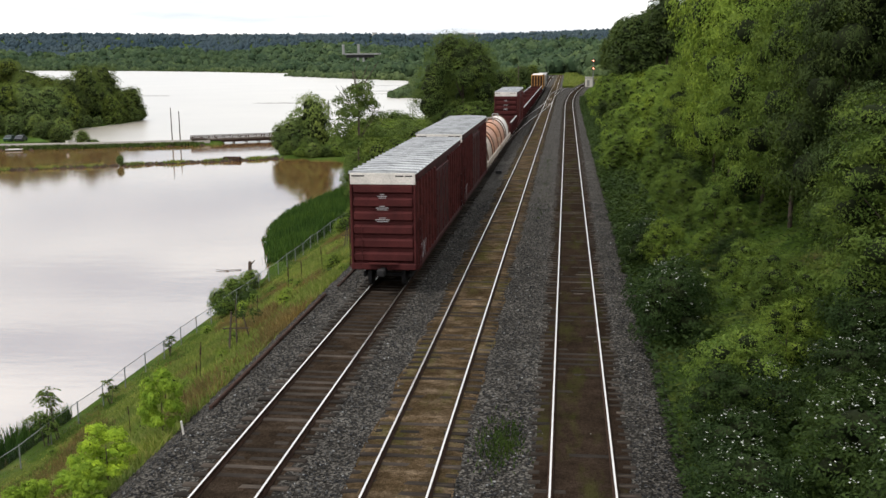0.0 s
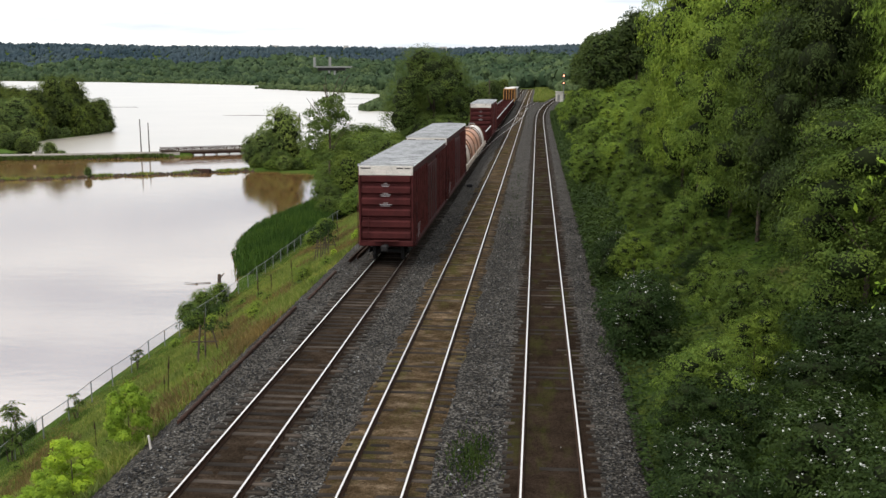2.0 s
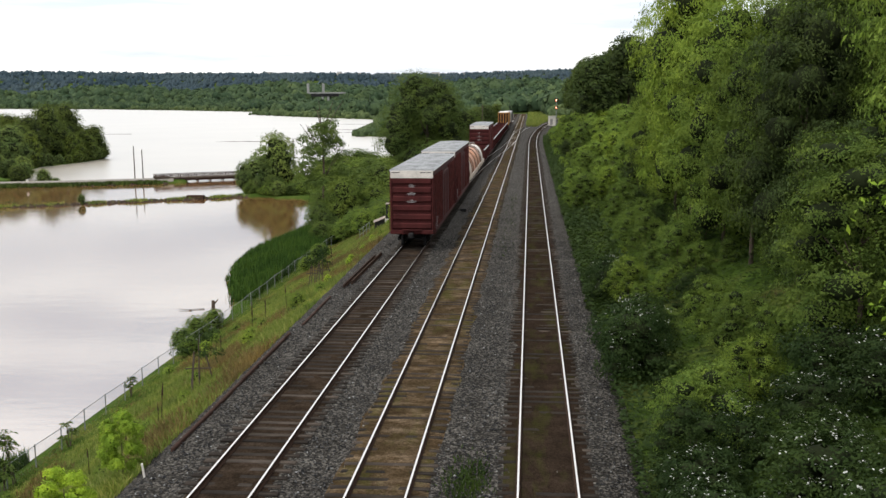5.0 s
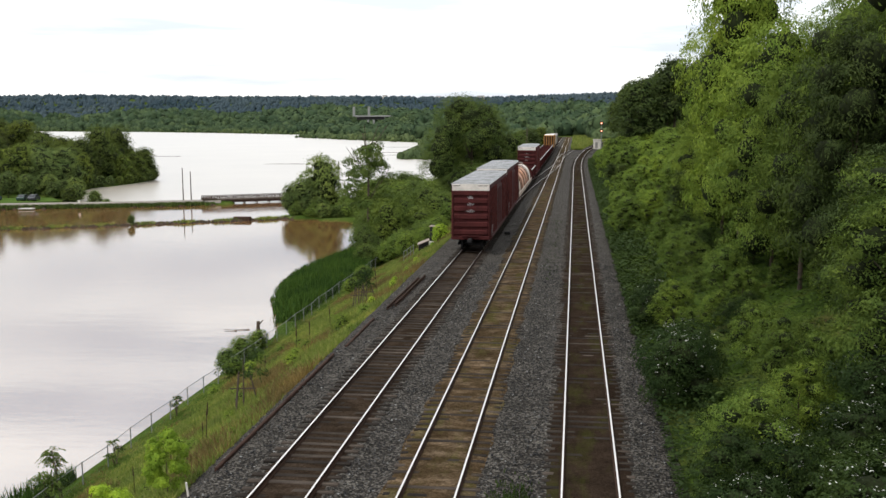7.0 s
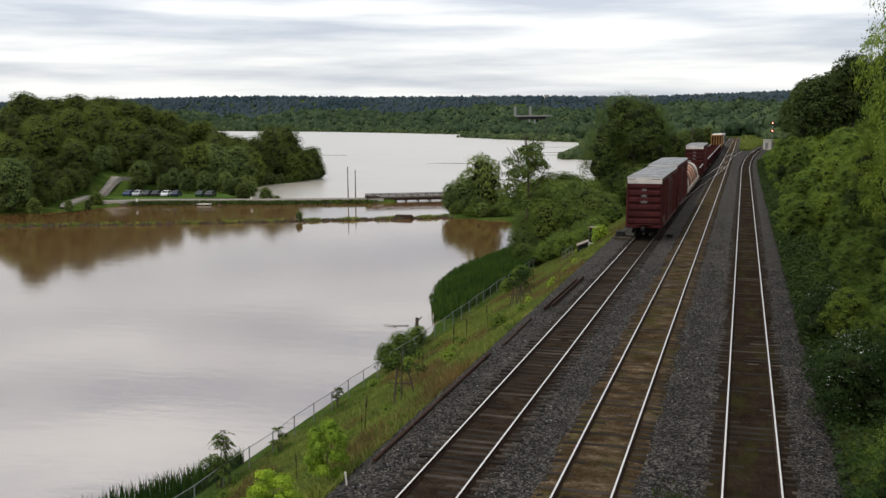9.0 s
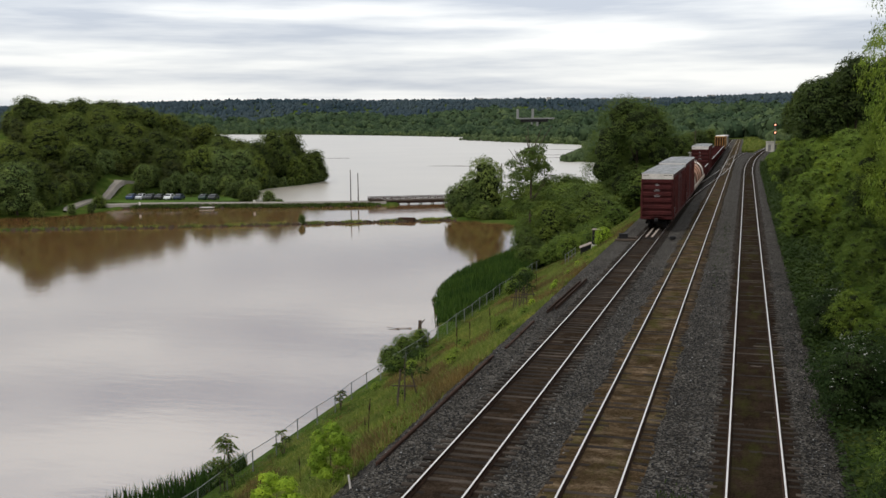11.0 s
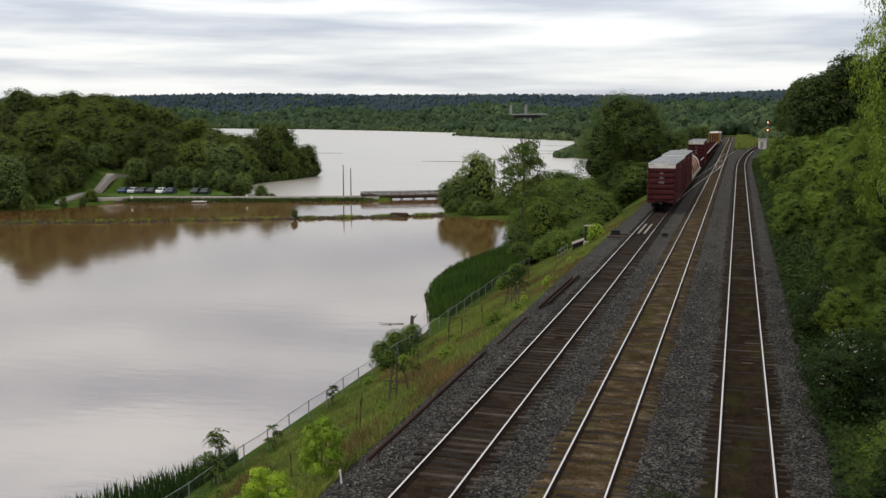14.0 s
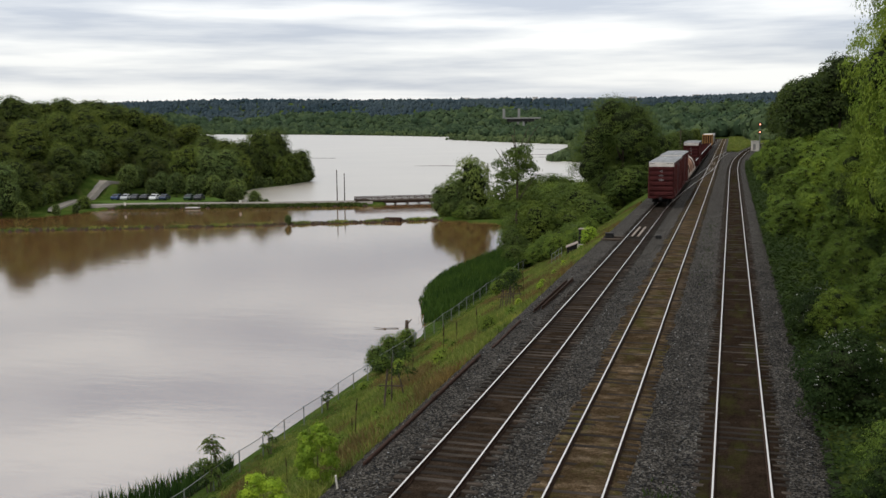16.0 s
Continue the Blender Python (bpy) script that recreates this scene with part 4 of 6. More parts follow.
def boxcar(length, red, label):
    """Stands on its rails with its near end at y = 0."""
    t = new("boxcar")
    tagged(t, label, "boxcar", "train cars")
    hw, z0, z1, L = 1.40, 1.02, 5.02, length
    b = Mesh()
    b.box(0, L / 2, (z0 + z1) / 2, 2 * hw - 0.08, L - 0.2, z1 - z0, 0.03)
    part("body", b, red, t)
    for side in (-1, 1):
        for k in range(19):
            y = 0.35 + (L - 0.7) * k / 18
            if abs(y - L / 2) < 2.6:
                continue
            part("side_post", Mesh().box(side * (hw + 0.0), y, (z0 + 4.6) / 2 + 0.05, 0.16, 0.14, 4.6 - z0, 0.03), M_POST, t, "upright side post, paler red for its lit edges")
        for k in (-1, 1):
            d = Mesh().box(side * (hw + 0.02), L / 2 + k * 1.22, 2.8, 0.1, 2.38, 3.3, 0.03)
            for j in range(4):
                d.box(side * (hw + 0.075), L / 2 + k * 1.22, 1.65 + j * 0.77, 0.04, 2.2, 0.1, 0.015)
            door = part("door", d, red, t, "plug door with pressed panels")
            h = Mesh()
            for dy in (-0.7, 0.7):
                h.rod((side * (hw + 0.13), L / 2 + k * 1.22 + dy, 1.3), (side * (hw + 0.13), L / 2 + k * 1.22 + dy, 4.3), 0.022, 6)
            part("lock_rod", h, M_POST, door)
        part("side_sill", Mesh().box(side * hw, L / 2, z0 - 0.04, 0.14, L - 0.3, 0.22, 0.03), red, t)
        part("eave", Mesh().box(side * (hw - 0.01), L / 2, 4.86, 0.10, L - 0.1, 0.30, 0.03), red, t)
        for y in (0.45, L - 0.45):
            ld = Mesh()
            for dy in (-0.24, 0.24):
                ld.box(side * (hw + 0.11), y + dy, 2.0, 0.03, 0.04, 2.2)
            for j in range(6):
                ld.rod((side * (hw + 0.12), y - 0.24, 1.0 + j * 0.4), (side * (hw + 0.12), y + 0.24, 1.0 + j * 0.4), 0.016, 6)
            part("ladder", ld, red, t, "side ladder at the corner")
    for y, s in ((0.0, -1), (L, 1)):
        for j in range(6):
            zc = 1.42 + j * 0.585
            e = Mesh()
            sec = [(-0.22, 0.0), (-0.13, 0.13), (0.13, 0.13), (0.22, 0.0)]
            vs = [(x, y + s * (dep - 0.1), zc + dz) for x in (-hw + 0.16, hw - 0.16) for dz, dep in sec]
            vs += [(-hw + 0.06, y - s * 0.1, zc), (hw - 0.06, y - s * 0.1, zc)]
            e.add(vs, [(0, 1, 5, 4), (1, 2, 6, 5), (2, 3, 7, 6), (8, 1, 0), (8, 2, 1), (8, 3, 2), (9, 4, 5), (9, 5, 6), (9, 6, 7)])
            part("end_rib", e, red, t)
        part("end_band", Mesh().box(0, y - s * 0.06, 4.78, 2 * hw - 0.02, 0.14, 0.50, 0.02), M_WHITE, t, "grimy white band under the roof")
        for sx in (-1, 1):
            part("corner_post", Mesh().box(sx * (hw - 0.04), y - s * 0.07, 2.78, 0.12, 0.16, 3.5, 0.03), red, t)
        part("end_sill", Mesh().box(0, y - s * 0.02, 1.02, 2 * hw, 0.24, 0.26, 0.03), red, t)
        part("crossover_step", Mesh().box(0, y + s * 0.2, 1.18, 1.3, 0.3, 0.04, 0.01), M_RED_B, t, "dark grating step over the coupler")
        ld = Mesh()
        for dx in (-0.2, 0.2):
            ld.box(-1.12 * 1.0 + dx, y + s * 0.1, 1.9, 0.03, 0.03, 1.9)
        for j in range(5):
            ld.rod((-1.32, y + s * 0.11, 1.15 + j * 0.4), (-0.92, y + s * 0.11, 1.15 + j * 0.4), 0.014, 6)
        part("end_ladder", ld, red, t)
        coupler(t, y, s)
    for j, (zc, w) in enumerate(((4.12, 0.42), (3.62, 0.56), (3.12, 0.62))):
        for k in range(3):
            part("stencil_bar", Mesh().box(-0.02, -0.046 + 0.0, zc - k * 0.075, w * (0.45, 1.0, 0.8)[k], 0.012, 0.024), M_MARK, t, "white stencilled lines too small to read")
    for k, (xc, w) in enumerate(((-1.05, 0.55), (0.72, 0.34), (1.12, 0.30))):
        part("stencil_bar", Mesh().box(xc, -0.016, 4.90, w, 0.01, 0.05), M_STEEL, t, "dark stencilled marks on the band")
    for k in range(5):
        part("paint_stroke", Mesh().box(hw + 0.065, 1.0 + 0.33 * k, 1.5, 0.008, 0.09, 0.75, 0, Euler((0.35 if k % 2 else -0.35, 0, 0)).to_matrix().to_4x4()), M_MARK, t, "pale sprayed paint stroke")
    sec = [(-hw - 0.05, 4.99), (hw + 0.05, 4.99), (hw + 0.05, 5.03), (0.0, 5.09), (-hw - 0.05, 5.03)]
    roof = part("roof", Mesh().sweep(sec, [(0, 0, 0), (0, L, 0)]), M_ROOF, t, "weathered galvanised roof with cross ribs")
    for k in range(19):
        y = 0.06 + (L - 0.12) * k / 18
        part("roof_rib", Mesh().sweep([(x, z + (0.075 if z > 5 else 0.02)) for x, z in sec], [(0, y - 0.05, 0), (0, y + 0.05, 0)]), M_RIB, roof, "dull grey roof rib")
    part("underframe", Mesh().box(0, L / 2, 0.9, 0.5, L - 0.6, 0.3, 0.03), M_STEEL, t)
    truck(t, 1.9)
    truck(t, L - 1.9)
    return t


def coil_car(colors, label):
    t = new("coil_car")
    tagged(t, label, "coil car", "train cars")
    L = 15.2
    part("deck", Mesh().box(0, L / 2, 1.05, 2.7, L, 0.3, 0.04), M_CREAM, t, "pale steel deck")
    part("underframe", Mesh().box(0, L / 2, 0.8, 0.6, L - 0.6, 0.4, 0.03), M_STEEL, t)
    for s in (-1, 1):
        part("side_sill", Mesh().box(s * 1.38, L / 2, 1.22, 0.12, L, 0.5, 0.03), M_CREAM, t)
    for k, mat in enumerate(colors):
        y0, y1 = 0.7 + k * (L - 1.2) / 2, 0.4 + (k + 1) * (L - 1.2) / 2
        hood, n = Mesh(), 14
        ring = [(1.3 * math.cos(math.pi * i / n), 1.25 + 2.15 * math.sin(math.pi * i / n) ** 0.85) for i in range(n + 1)]
        ys = [(y0, 0.86), (y0 + 0.35, 0.97), (y0 + 0.7, 1.0), (y1 - 0.7, 1.0), (y1 - 0.35, 0.97), (y1, 0.86)]
        vs = [(x * q, y, 1.2 + (z - 1.2) * q) for y, q in ys for x, z in ring]
        fs = [(a * (n + 1) + i, a * (n + 1) + i + 1, (a + 1) * (n + 1) + i + 1, (a + 1) * (n + 1) + i) for a in range(5) for i in range(n)]
        fs += [tuple(range(n + 1)), tuple(range(5 * (n + 1), 6 * (n + 1)))]
        h = part("hood", hood.add(vs, fs), mat, t, "rounded weathered coil hood")
        for y in (y0 + 0.9, y1 - 0.9):
            rib = Mesh()
            pts = [(x * 1.03, y, 1.2 + (z - 1.2) * 1.03) for x, z in ring]
            for p, q in zip(pts, pts[1:]):
                rib.rod(p, q, 0.06, 6)
            part("hoop", rib, M_HOOP, h, "rusty hoop")
        lug = Mesh()
        for x in (-0.3, 0.3):
            lug.rod((x, (y0 + y1) / 2, 3.3), (x, (y0 + y1) / 2, 3.75), 0.05, 6)
        lug.rod((-0.3, (y0 + y1) / 2, 3.75), (0.3, (y0 + y1) / 2, 3.75), 0.05, 6)
        part("lifting_loop", lug, M_GREY, h)
    for y, s in ((0, -1), (L, 1)):
        coupler(t, y, s)
        rl = Mesh()
        for x in (-1.2, -0.4, 0.4, 1.2):
            rl.rod((x, y - s * 0.15, 1.2), (x, y - s * 0.15, 2.1), 0.03, 6)
        rl.rod((-1.2, y - s * 0.15, 2.1), (1.2, y - s * 0.15, 2.1), 0.03, 6)
        part("end_rail", rl, M_CREAM, t)
    truck(t, 1.8)
    truck(t, L - 1.8)
    return t


def gondola(mat, label, L=16.6):
    t = new("gondola_car")
    tagged(t, label, "gondola car", "train cars")
    part("floor", Mesh().box(0, L / 2, 1.05, 2.7, L, 0.2, 0.03), M_STEEL, t)
    for s in (-1, 1):
        part("side_wall", Mesh().box(s * 1.38, L / 2, 1.75, 0.1, L, 1.4, 0.03), mat, t)
        for k in range(11):
            part("side_post", Mesh().box(s * 1.45, 0.4 + k * (L - 0.8) / 10, 1.75, 0.08, 0.14, 1.35, 0.02), mat, t)
        part("top_chord", Mesh().box(s * 1.40, L / 2, 2.48, 0.18, L, 0.12, 0.03), M_GREY, t, "scuffed pale top edge")
    for y, s in ((0, -1), (L, 1)):
        part("end_wall", Mesh().box(0, y - s * 0.06, 1.75, 2.7, 0.1, 1.4, 0.03), mat, t)
        coupler(t, y, s)
    truck(t, 1.8)
    truck(t, L - 1.8)
    return t


def bulkhead_car(label):
    """A flat car with tall slatted end racks and a wrapped load."""
    t = new("bulkhead_flat_car")
    tagged(t, label, "flat car", "train cars")
    L = 18.0
    part("deck", Mesh().box(0, L / 2, 1.1, 2.8, L, 0.35, 0.04), M_STEEL, t)
    for y in (0.3, L - 0.3):
        rack = new("rack", Mesh().box(0, y, 4.35, 2.8, 0.16, 0.16, 0.03).box(0, y, 1.5, 2.8, 0.16, 0.2, 0.03).data("rack", M_YELLOW))
        rack.parent = t
        for x in (-1.32, -0.66, 0.0, 0.66, 1.32):
            part("stake", Mesh().box(x, y, 2.9, 0.15, 0.15, 2.9, 0.03), M_YELLOW, rack)
    part("lumber_load", Mesh().box(0, L / 2, 2.85, 2.5, L - 1.4, 3.1, 0.05), M_RUSTWOOD, t, "brown stacked load")
    part("wrap", Mesh().box(0, L / 2, 4.48, 2.56, L - 1.2, 0.16, 0.05), M_WHITE, t, "pale wrapping over the load")
    for y, s in ((0, -1), (L, 1)):
        coupler(t, y, s)
    truck(t, 1.8)
    truck(t, L - 1.8)
    return t


def hopper(mat, label):
    t = new("hopper_car")
    tagged(t, label, "hopper car", "train cars")
    L = 16.6
    b = Mesh().box(0, L / 2, 3.0, 2.8, L - 1.0, 2.9, 0.1)
    part("body", b, mat, t)
    part("roof", Mesh().box(0, L / 2, 4.52, 2.7, L - 1.2, 0.2, 0.08), M_GREY, t)
    for k in range(3):
        y = 3.6 + k * 4.7
        part("chute", Mesh().add([(-1.2, y - 2, 1.6), (1.2, y - 2, 1.6), (1.2, y + 2, 1.6), (-1.2, y + 2, 1.6), (-.4, y - .5, .6), (.4, y - .5, .6), (.4, y + .5, .6), (-.4, y + .5, .6)],
                                 [(0, 1, 5, 4), (1, 2, 6, 5), (2, 3, 7, 6), (3, 0, 4, 7), (4, 5, 6, 7)]), mat, t)
    for y, s in ((0, -1), (L, 1)):
        coupler(t, y, s)
    truck(t, 1.6)
    truck(t, L - 1.6)
    return t


CARS = []


def add_car(car, at):
    CARS.append((car, at))


add_car(boxcar(17.3, M_RED, "oxide-red boxcar with grimy white end band and galvanised roof"), 0.0)
add_car(boxcar(17.3, M_RED_B, "brown-red boxcar with galvanised roof, slightly taller than the last car"), 18.5)
CARS[-1][0].scale = (1.0, 1.0, 1.035)
add_car(coil_car((M_CREAM, M_ORANGE), "pale coil car with cream and orange rounded hoods"), 37.6)
add_car(coil_car((M_ORANGE, M_WHITE), "coil car with orange and whitish rounded hoods"), 54.3)
first_gondola = gondola(M_RED_B, "low dark maroon gondola car with scuffed top edges")
add_car(gondola(M_RED_B, "short dark maroon gondola car behind the coil cars", 12.6), 70.4)
hi_cube = boxcar(17.3, M_RED_B, "tall brown-red boxcar with pale roof in mid-train")
hi_cube.scale = (1.0, 1.0, 1.075)
add_car(hi_cube, 84.0)
add_car(first_gondola, 102.6)
for at in (120.4, 138.2, 156.0, 173.8, 191.6):
    add_car(copy_thing(first_gondola, Matrix.Identity(4)), at)
racks = bulkhead_car("flat car with orange slatted end racks and wrapped load")
racks.scale = (1.08, 1.0, 1.15)
add_car(racks, 215.5)
add_car(hopper(M_CREAM, "dirty cream hopper car far up the train"), 235.0)
add_car(hopper(M_GREY, "grey covered hopper car"), 253.0)
add_car(hopper(M_STEEL, "dark hopper car far up the train"), 271.0)


def train_y(t):
    """The train's end along the track, slowly gathering speed."""
    return 39.71 + 4.395 * t + 0.0139 * t * t


def motions():
    for car, at in CARS:
        walk(car, [(t, pose(LX, train_y(t) + at, 0)) for t in (0.0, 2.0, 4.0, 6.0, 8.0, 10.0, 12.0, 14.0, 16.0)])


# ---- reeds and grass ----
def fringe():
    rng = np.random.default_rng(21)
    n = 26000
    y = rng.uniform(89, 152, n)
    x = rng.uniform(-40, -26.4, n)
    e = np.interp(y, EDGE_Y, EDGE_X)
    k = x > e - 0.6 + rng.normal(0, 0.3, n)
    blades("reed_bed", rng, x[k], y[k], 1.5 * np.interp(x[k] - e[k], [0, 1.5, 4], [0.45, 0.75, 1.0]), 0.09, M_REED, "dense dark green cattail reeds at the water's edge", "reeds", None, 0.12)
    n = 7000
    y = 18 + 30 * rng.random(n)
    x = -27.0 - (7.5 * np.clip((48.5 - y) / 14, 0.05, 1)) * rng.random(n)
    blades("near_reeds", rng, x, y, 1.0, 0.06, M_REED, "thin strip of reeds outside the fence", "reeds", np.full(n, WATER_Z - 0.1), 0.14)
    n = 190000
    y = 17 + 110 * rng.random(n) ** 1.5
    x = -10.8 - 15.4 * rng.random(n)
    patch = np.sin(x * 0.55 + 1.3) * np.sin(y * 0.21 + 0.4) + 0.5 * np.sin(x * 1.3 + y * 0.6)
    red = patch + rng.normal(0, 0.35, n) > 0.5
    tall = np.interp(x, [-26, -23, -19], [0.35, 0.55, 1.0])
    blades("bank_grass", rng, x[~red], y[~red], 0.34 * tall[~red], 0.034, M_GRASS, "long green grass on the embankment slope")
    blades("seeding_grass", rng, x[red], y[red], 0.42 * tall[red], 0.032, M_GRASS_R, "reddish brown seeding grass on the embankment slope")
    n = 1500
    x = np.concatenate([rng.normal(-1.55, 0.32, n // 2), rng.normal(-1.6, 0.35, n // 2)])
    y = np.concatenate([rng.normal(24, 0.8, n // 2), rng.uniform(60, 100, n // 2)])
    z = np.full(len(x), -0.24)
    k = (np.arange(len(x)) < n // 2) | (rng.random(len(x)) < 0.25)
    blades("track_weeds", rng, x[k], y[k], 0.13, 0.04, M_LEAF_S, "small weeds growing in the ballast", "weeds", z[k])
    n = 12000
    y = 320 + 300 * rng.random(n) ** 1.4
    x = -1.2 + rng.random(n) * (bend(y) - 0.6)
    blades("verge_grass", rng, x, y, 0.7, 0.45, M_GRASS, "light green grass between the diverging tracks", "grass", np.full(n, -0.3))


fringe()


# ---- fence along the foot of the bank ----
def build_fence():
    t = new("chain_link_fence")
    tagged(t, "low galvanised chain-link fence at the foot of the bank", "fence")
    x0, h = -25.8, 1.25
    ys = [18 + 2.85 * k for k in range(46)]
    def base(y):
        return float(land(np.array(x0), np.array(y)))
    post = Mesh().rod((0, 0, -0.3), (0, 0, h), 0.035, 8).rod((0, 0, h), (0, 0, h + 0.05), 0.045, 8, 0.01).data("post", M_GALV)
    for y in ys:
        p = new("post", post)
        p.parent, p.location = t, (x0, y, base(y))
    for a, b in zip(ys, ys[1:]):
        part("top_rail", Mesh().rod((x0, a, base(a) + h - 0.03), (x0, b, base(b) + h - 0.03), 0.022, 6), M_GALV, t)
        w, step_y = Mesh(), 0.16
        n = int(round((b - a) / step_y))
        zz = (base(a) + base(b)) / 2
        for i in range(-7, n):
            for s in (1, -1):
                y_a, y_b = a + i * step_y, a + i * step_y + 1.2
                za, zb = (0.0, 1.2) if s == 1 else (1.2, 0.0)
                lo, hi = max(y_a, a), min(y_b, b)
                if hi - lo < 0.05:
                    continue
                z_at = lambda q: zz + za + (zb - za) * (q - y_a) / 1.2
                w.add([(x0, lo, z_at(lo)), (x0, hi, z_at(hi)), (x0, hi, z_at(hi) + 0.008), (x0, lo, z_at(lo) + 0.008)], [(0, 1, 2, 3)])
        part("wire_mesh", w, M_GALV, t, "grey diamond wire mesh")


build_fence()


# ---- young plants on the bank ----
def palm_leaf_plant(seed, h, fronds, length):
    """Sumac: bare stems with drooping compound leaves at the top."""
    rng = random.Random(seed)
    stems, r8, pts, outs = [], np.random.default_rng(seed), [], []
    for s in range(3):
        top = Vector((rng.uniform(-0.55, 0.55), rng.uniform(-0.55, 0.55), h * rng.uniform(0.55, 1)))
        stems.append(("stem", Mesh().rod((rng.uniform(-0.1, 0.1), rng.uniform(-0.1, 0.1), -0.2), top, 0.035, 6, 0.015).data("stem", M_BARK)))
        for k in range(fronds):
            a = k * 2.4 + rng.uniform(-0.3, 0.3)
            rise = rng.uniform(0.15, 0.95)
            seat = top - Vector((0, 0, h * 0.22 * rng.random()))
            size = length * rng.uniform(0.7, 1.1)
            for q in range(10):
                u = (q + 1.5) / 11
                for side in (-1, 1):
                    wide = 0.11 * (1.1 - 0.6 * u)
                    c = seat + Vector((math.cos(a), math.sin(a), 0)) * size * u * (1.1 - 0.35 * rise) + Vector((-math.sin(a), math.cos(a), 0)) * side * wide
                    c += Vector((0, 0, rise * u - 0.75 * u * u)) * size
                    pts.append(tuple(c))
                    outs.append((math.cos(a) * 0.5, math.sin(a) * 0.5, 0.7))
    v, f = leaf_cloud(r8, np.array(pts), np.array(outs), 0.17, 0.38)
    return stems + [("foliage", raw_mesh("foliage", v, f, M_LEAF_T))]


def sumac(x, y, seed, h, fronds, length, dz=0.0):
    t = new("sumac")
    tagged(t, "young sumac with drooping compound leaves by the fence", "shrub", "young sumacs")
    for nm, me in palm_leaf_plant(seed, h, fronds, length):
        o = new(nm, me)
        o.parent = t
    t.matrix_basis = stand(x, y, seed * 30, 1.0, None, dz)


sumac(-25.7, 44.2, 1, 2.9, 13, 0.8)
sumac(-25.9, 43.4, 5, 2.1, 12, 0.75)
sumac(-25.4, 49.6, 2, 1.4, 6, 0.45)
sumac(-25.6, 58.5, 3, 1.3, 6, 0.4)
sumac(-13.4, 53.0, 4, 0.8, 6, 0.45)


def staked_tree(x, y, h, seed, wide):
    t = tree("staked_tree", crown_mesh("crown", seed, M_LEAF_S, lobes_for(seed, 6, wide, h * 0.35, h * 1.05, 0.5, 0.14, 0.26), 480, 0.17, 0.3, 0.36, 0, 0.35, 0.6, 0.8),
             Mesh().rod((0, 0, -0.3), (0.05, 0, h * 0.8), 0.05, 8, 0.02).data("trunk", M_BARK), "young planted tree held by a frame of wooden stakes", "tree", "planted trees")
    for a in range(3):
        p = Vector((math.cos(a * 2.1) * 0.75, math.sin(a * 2.1) * 0.75, -0.3))
        part("stake", Mesh().rod(p, p * 0.45 + Vector((0, 0, h * 0.62)), 0.035, 6), M_WOOD, t, "wooden stake")
    part("crossbar", Mesh().rod((-0.6, 0.1, h * 0.32), (0.6, -0.1, h * 0.32), 0.035, 6), M_WOOD, t)
    t.matrix_basis = stand(x, y, 20)


staked_tree(-15.2, 42.2, 2.9, 120, 1.3)
staked_tree(-15.6, 68.4, 2.6, 121, 0.7)
staked_tree(-14.5, 66.0, 2.4, 122, 0.55)

limes = [tree("lime_sapling", crown_mesh("crown", 130 + i, M_LEAF_Y, lobes_for(130 + i, 12, 0.95, 0.1, 2.3, 0.7, 0.22, 0.38), 9000, 0.09, 0.17, 0.45, 0.25),
              Mesh().rod((0, 0, -0.2), (0, 0, 1.5), 0.03, 6, 0.015).data("trunk", M_BARK), "bushy lime-green sapling on the embankment", "sapling", "lime saplings") for i in range(2)]
spots = [(0, stand(-11.6, 25.6, 10, 0.72, 0.95)), (1, stand(-11.9, 22.7, 70, 0.8)), (0, stand(-13.2, 23.6, 130, 0.7, 0.6)), (1, stand(-14.4, 25.0, 200, 0.6, 0.5)), (0, stand(-13.0, 20.6, 250, 0.9)),
         (1, stand(-15.6, 23.6, 20, 0.8, 0.7)), (0, stand(-11.2, 20.4, 60, 0.7, 0.6)), (1, stand(-16.8, 27.4, 100, 0.6, 0.6))]
scatter(limes, spots)
darks = tree("weed_clump", crown_mesh("crown", 140, M_LEAF, lobes_for(140, 6, 0.7, 0.0, 0.9, 0.6), 900, 0.12, 0.2, 0.45, 0.5), None, "low leafy weed clump in the bank grass", "weeds", "weed clumps")
spots = []
for k in range(46):
    y = rb.uniform(19, 115)
    x = rb.uniform(-25, -11.2)
    s = rb.uniform(0.4, 1.1)
    spots.append((0, stand(x, y, rb.uniform(0, 360), s)))
scatter([darks], spots)
stalk = Mesh().rod((0, 0, -0.1), (0.06, 0.02, 1.0), 0.018, 5, 0.012).rod((0.06, 0.02, 0.95), (0.1, 0.02, 1.35), 0.035, 6, 0.012).data("stalk", M_RUSTWOOD)
for x, y, s in ((-17.6, 52.6, 1.1), (-14.6, 36.0, 1.3), (-13.2, 29.5, 0.8), (-18.2, 61, 1.2), (-17.6, 62, 1.1), (-19.6, 66, 1.3), (-18.9, 67, 1.0), (-15.8, 76, 1.3), (-14.9, 57.5, 1.2), (-16.5, 33.5, 0.9), (-13.9, 34.0, 0.8)):
    o = new("mullein_stalk", stalk)
    tagged(o, "dry brown mullein stalk standing in the grass", "dry stalk", "dry stalks")
    o.matrix_basis = stand(x, y, 40 * y, s)


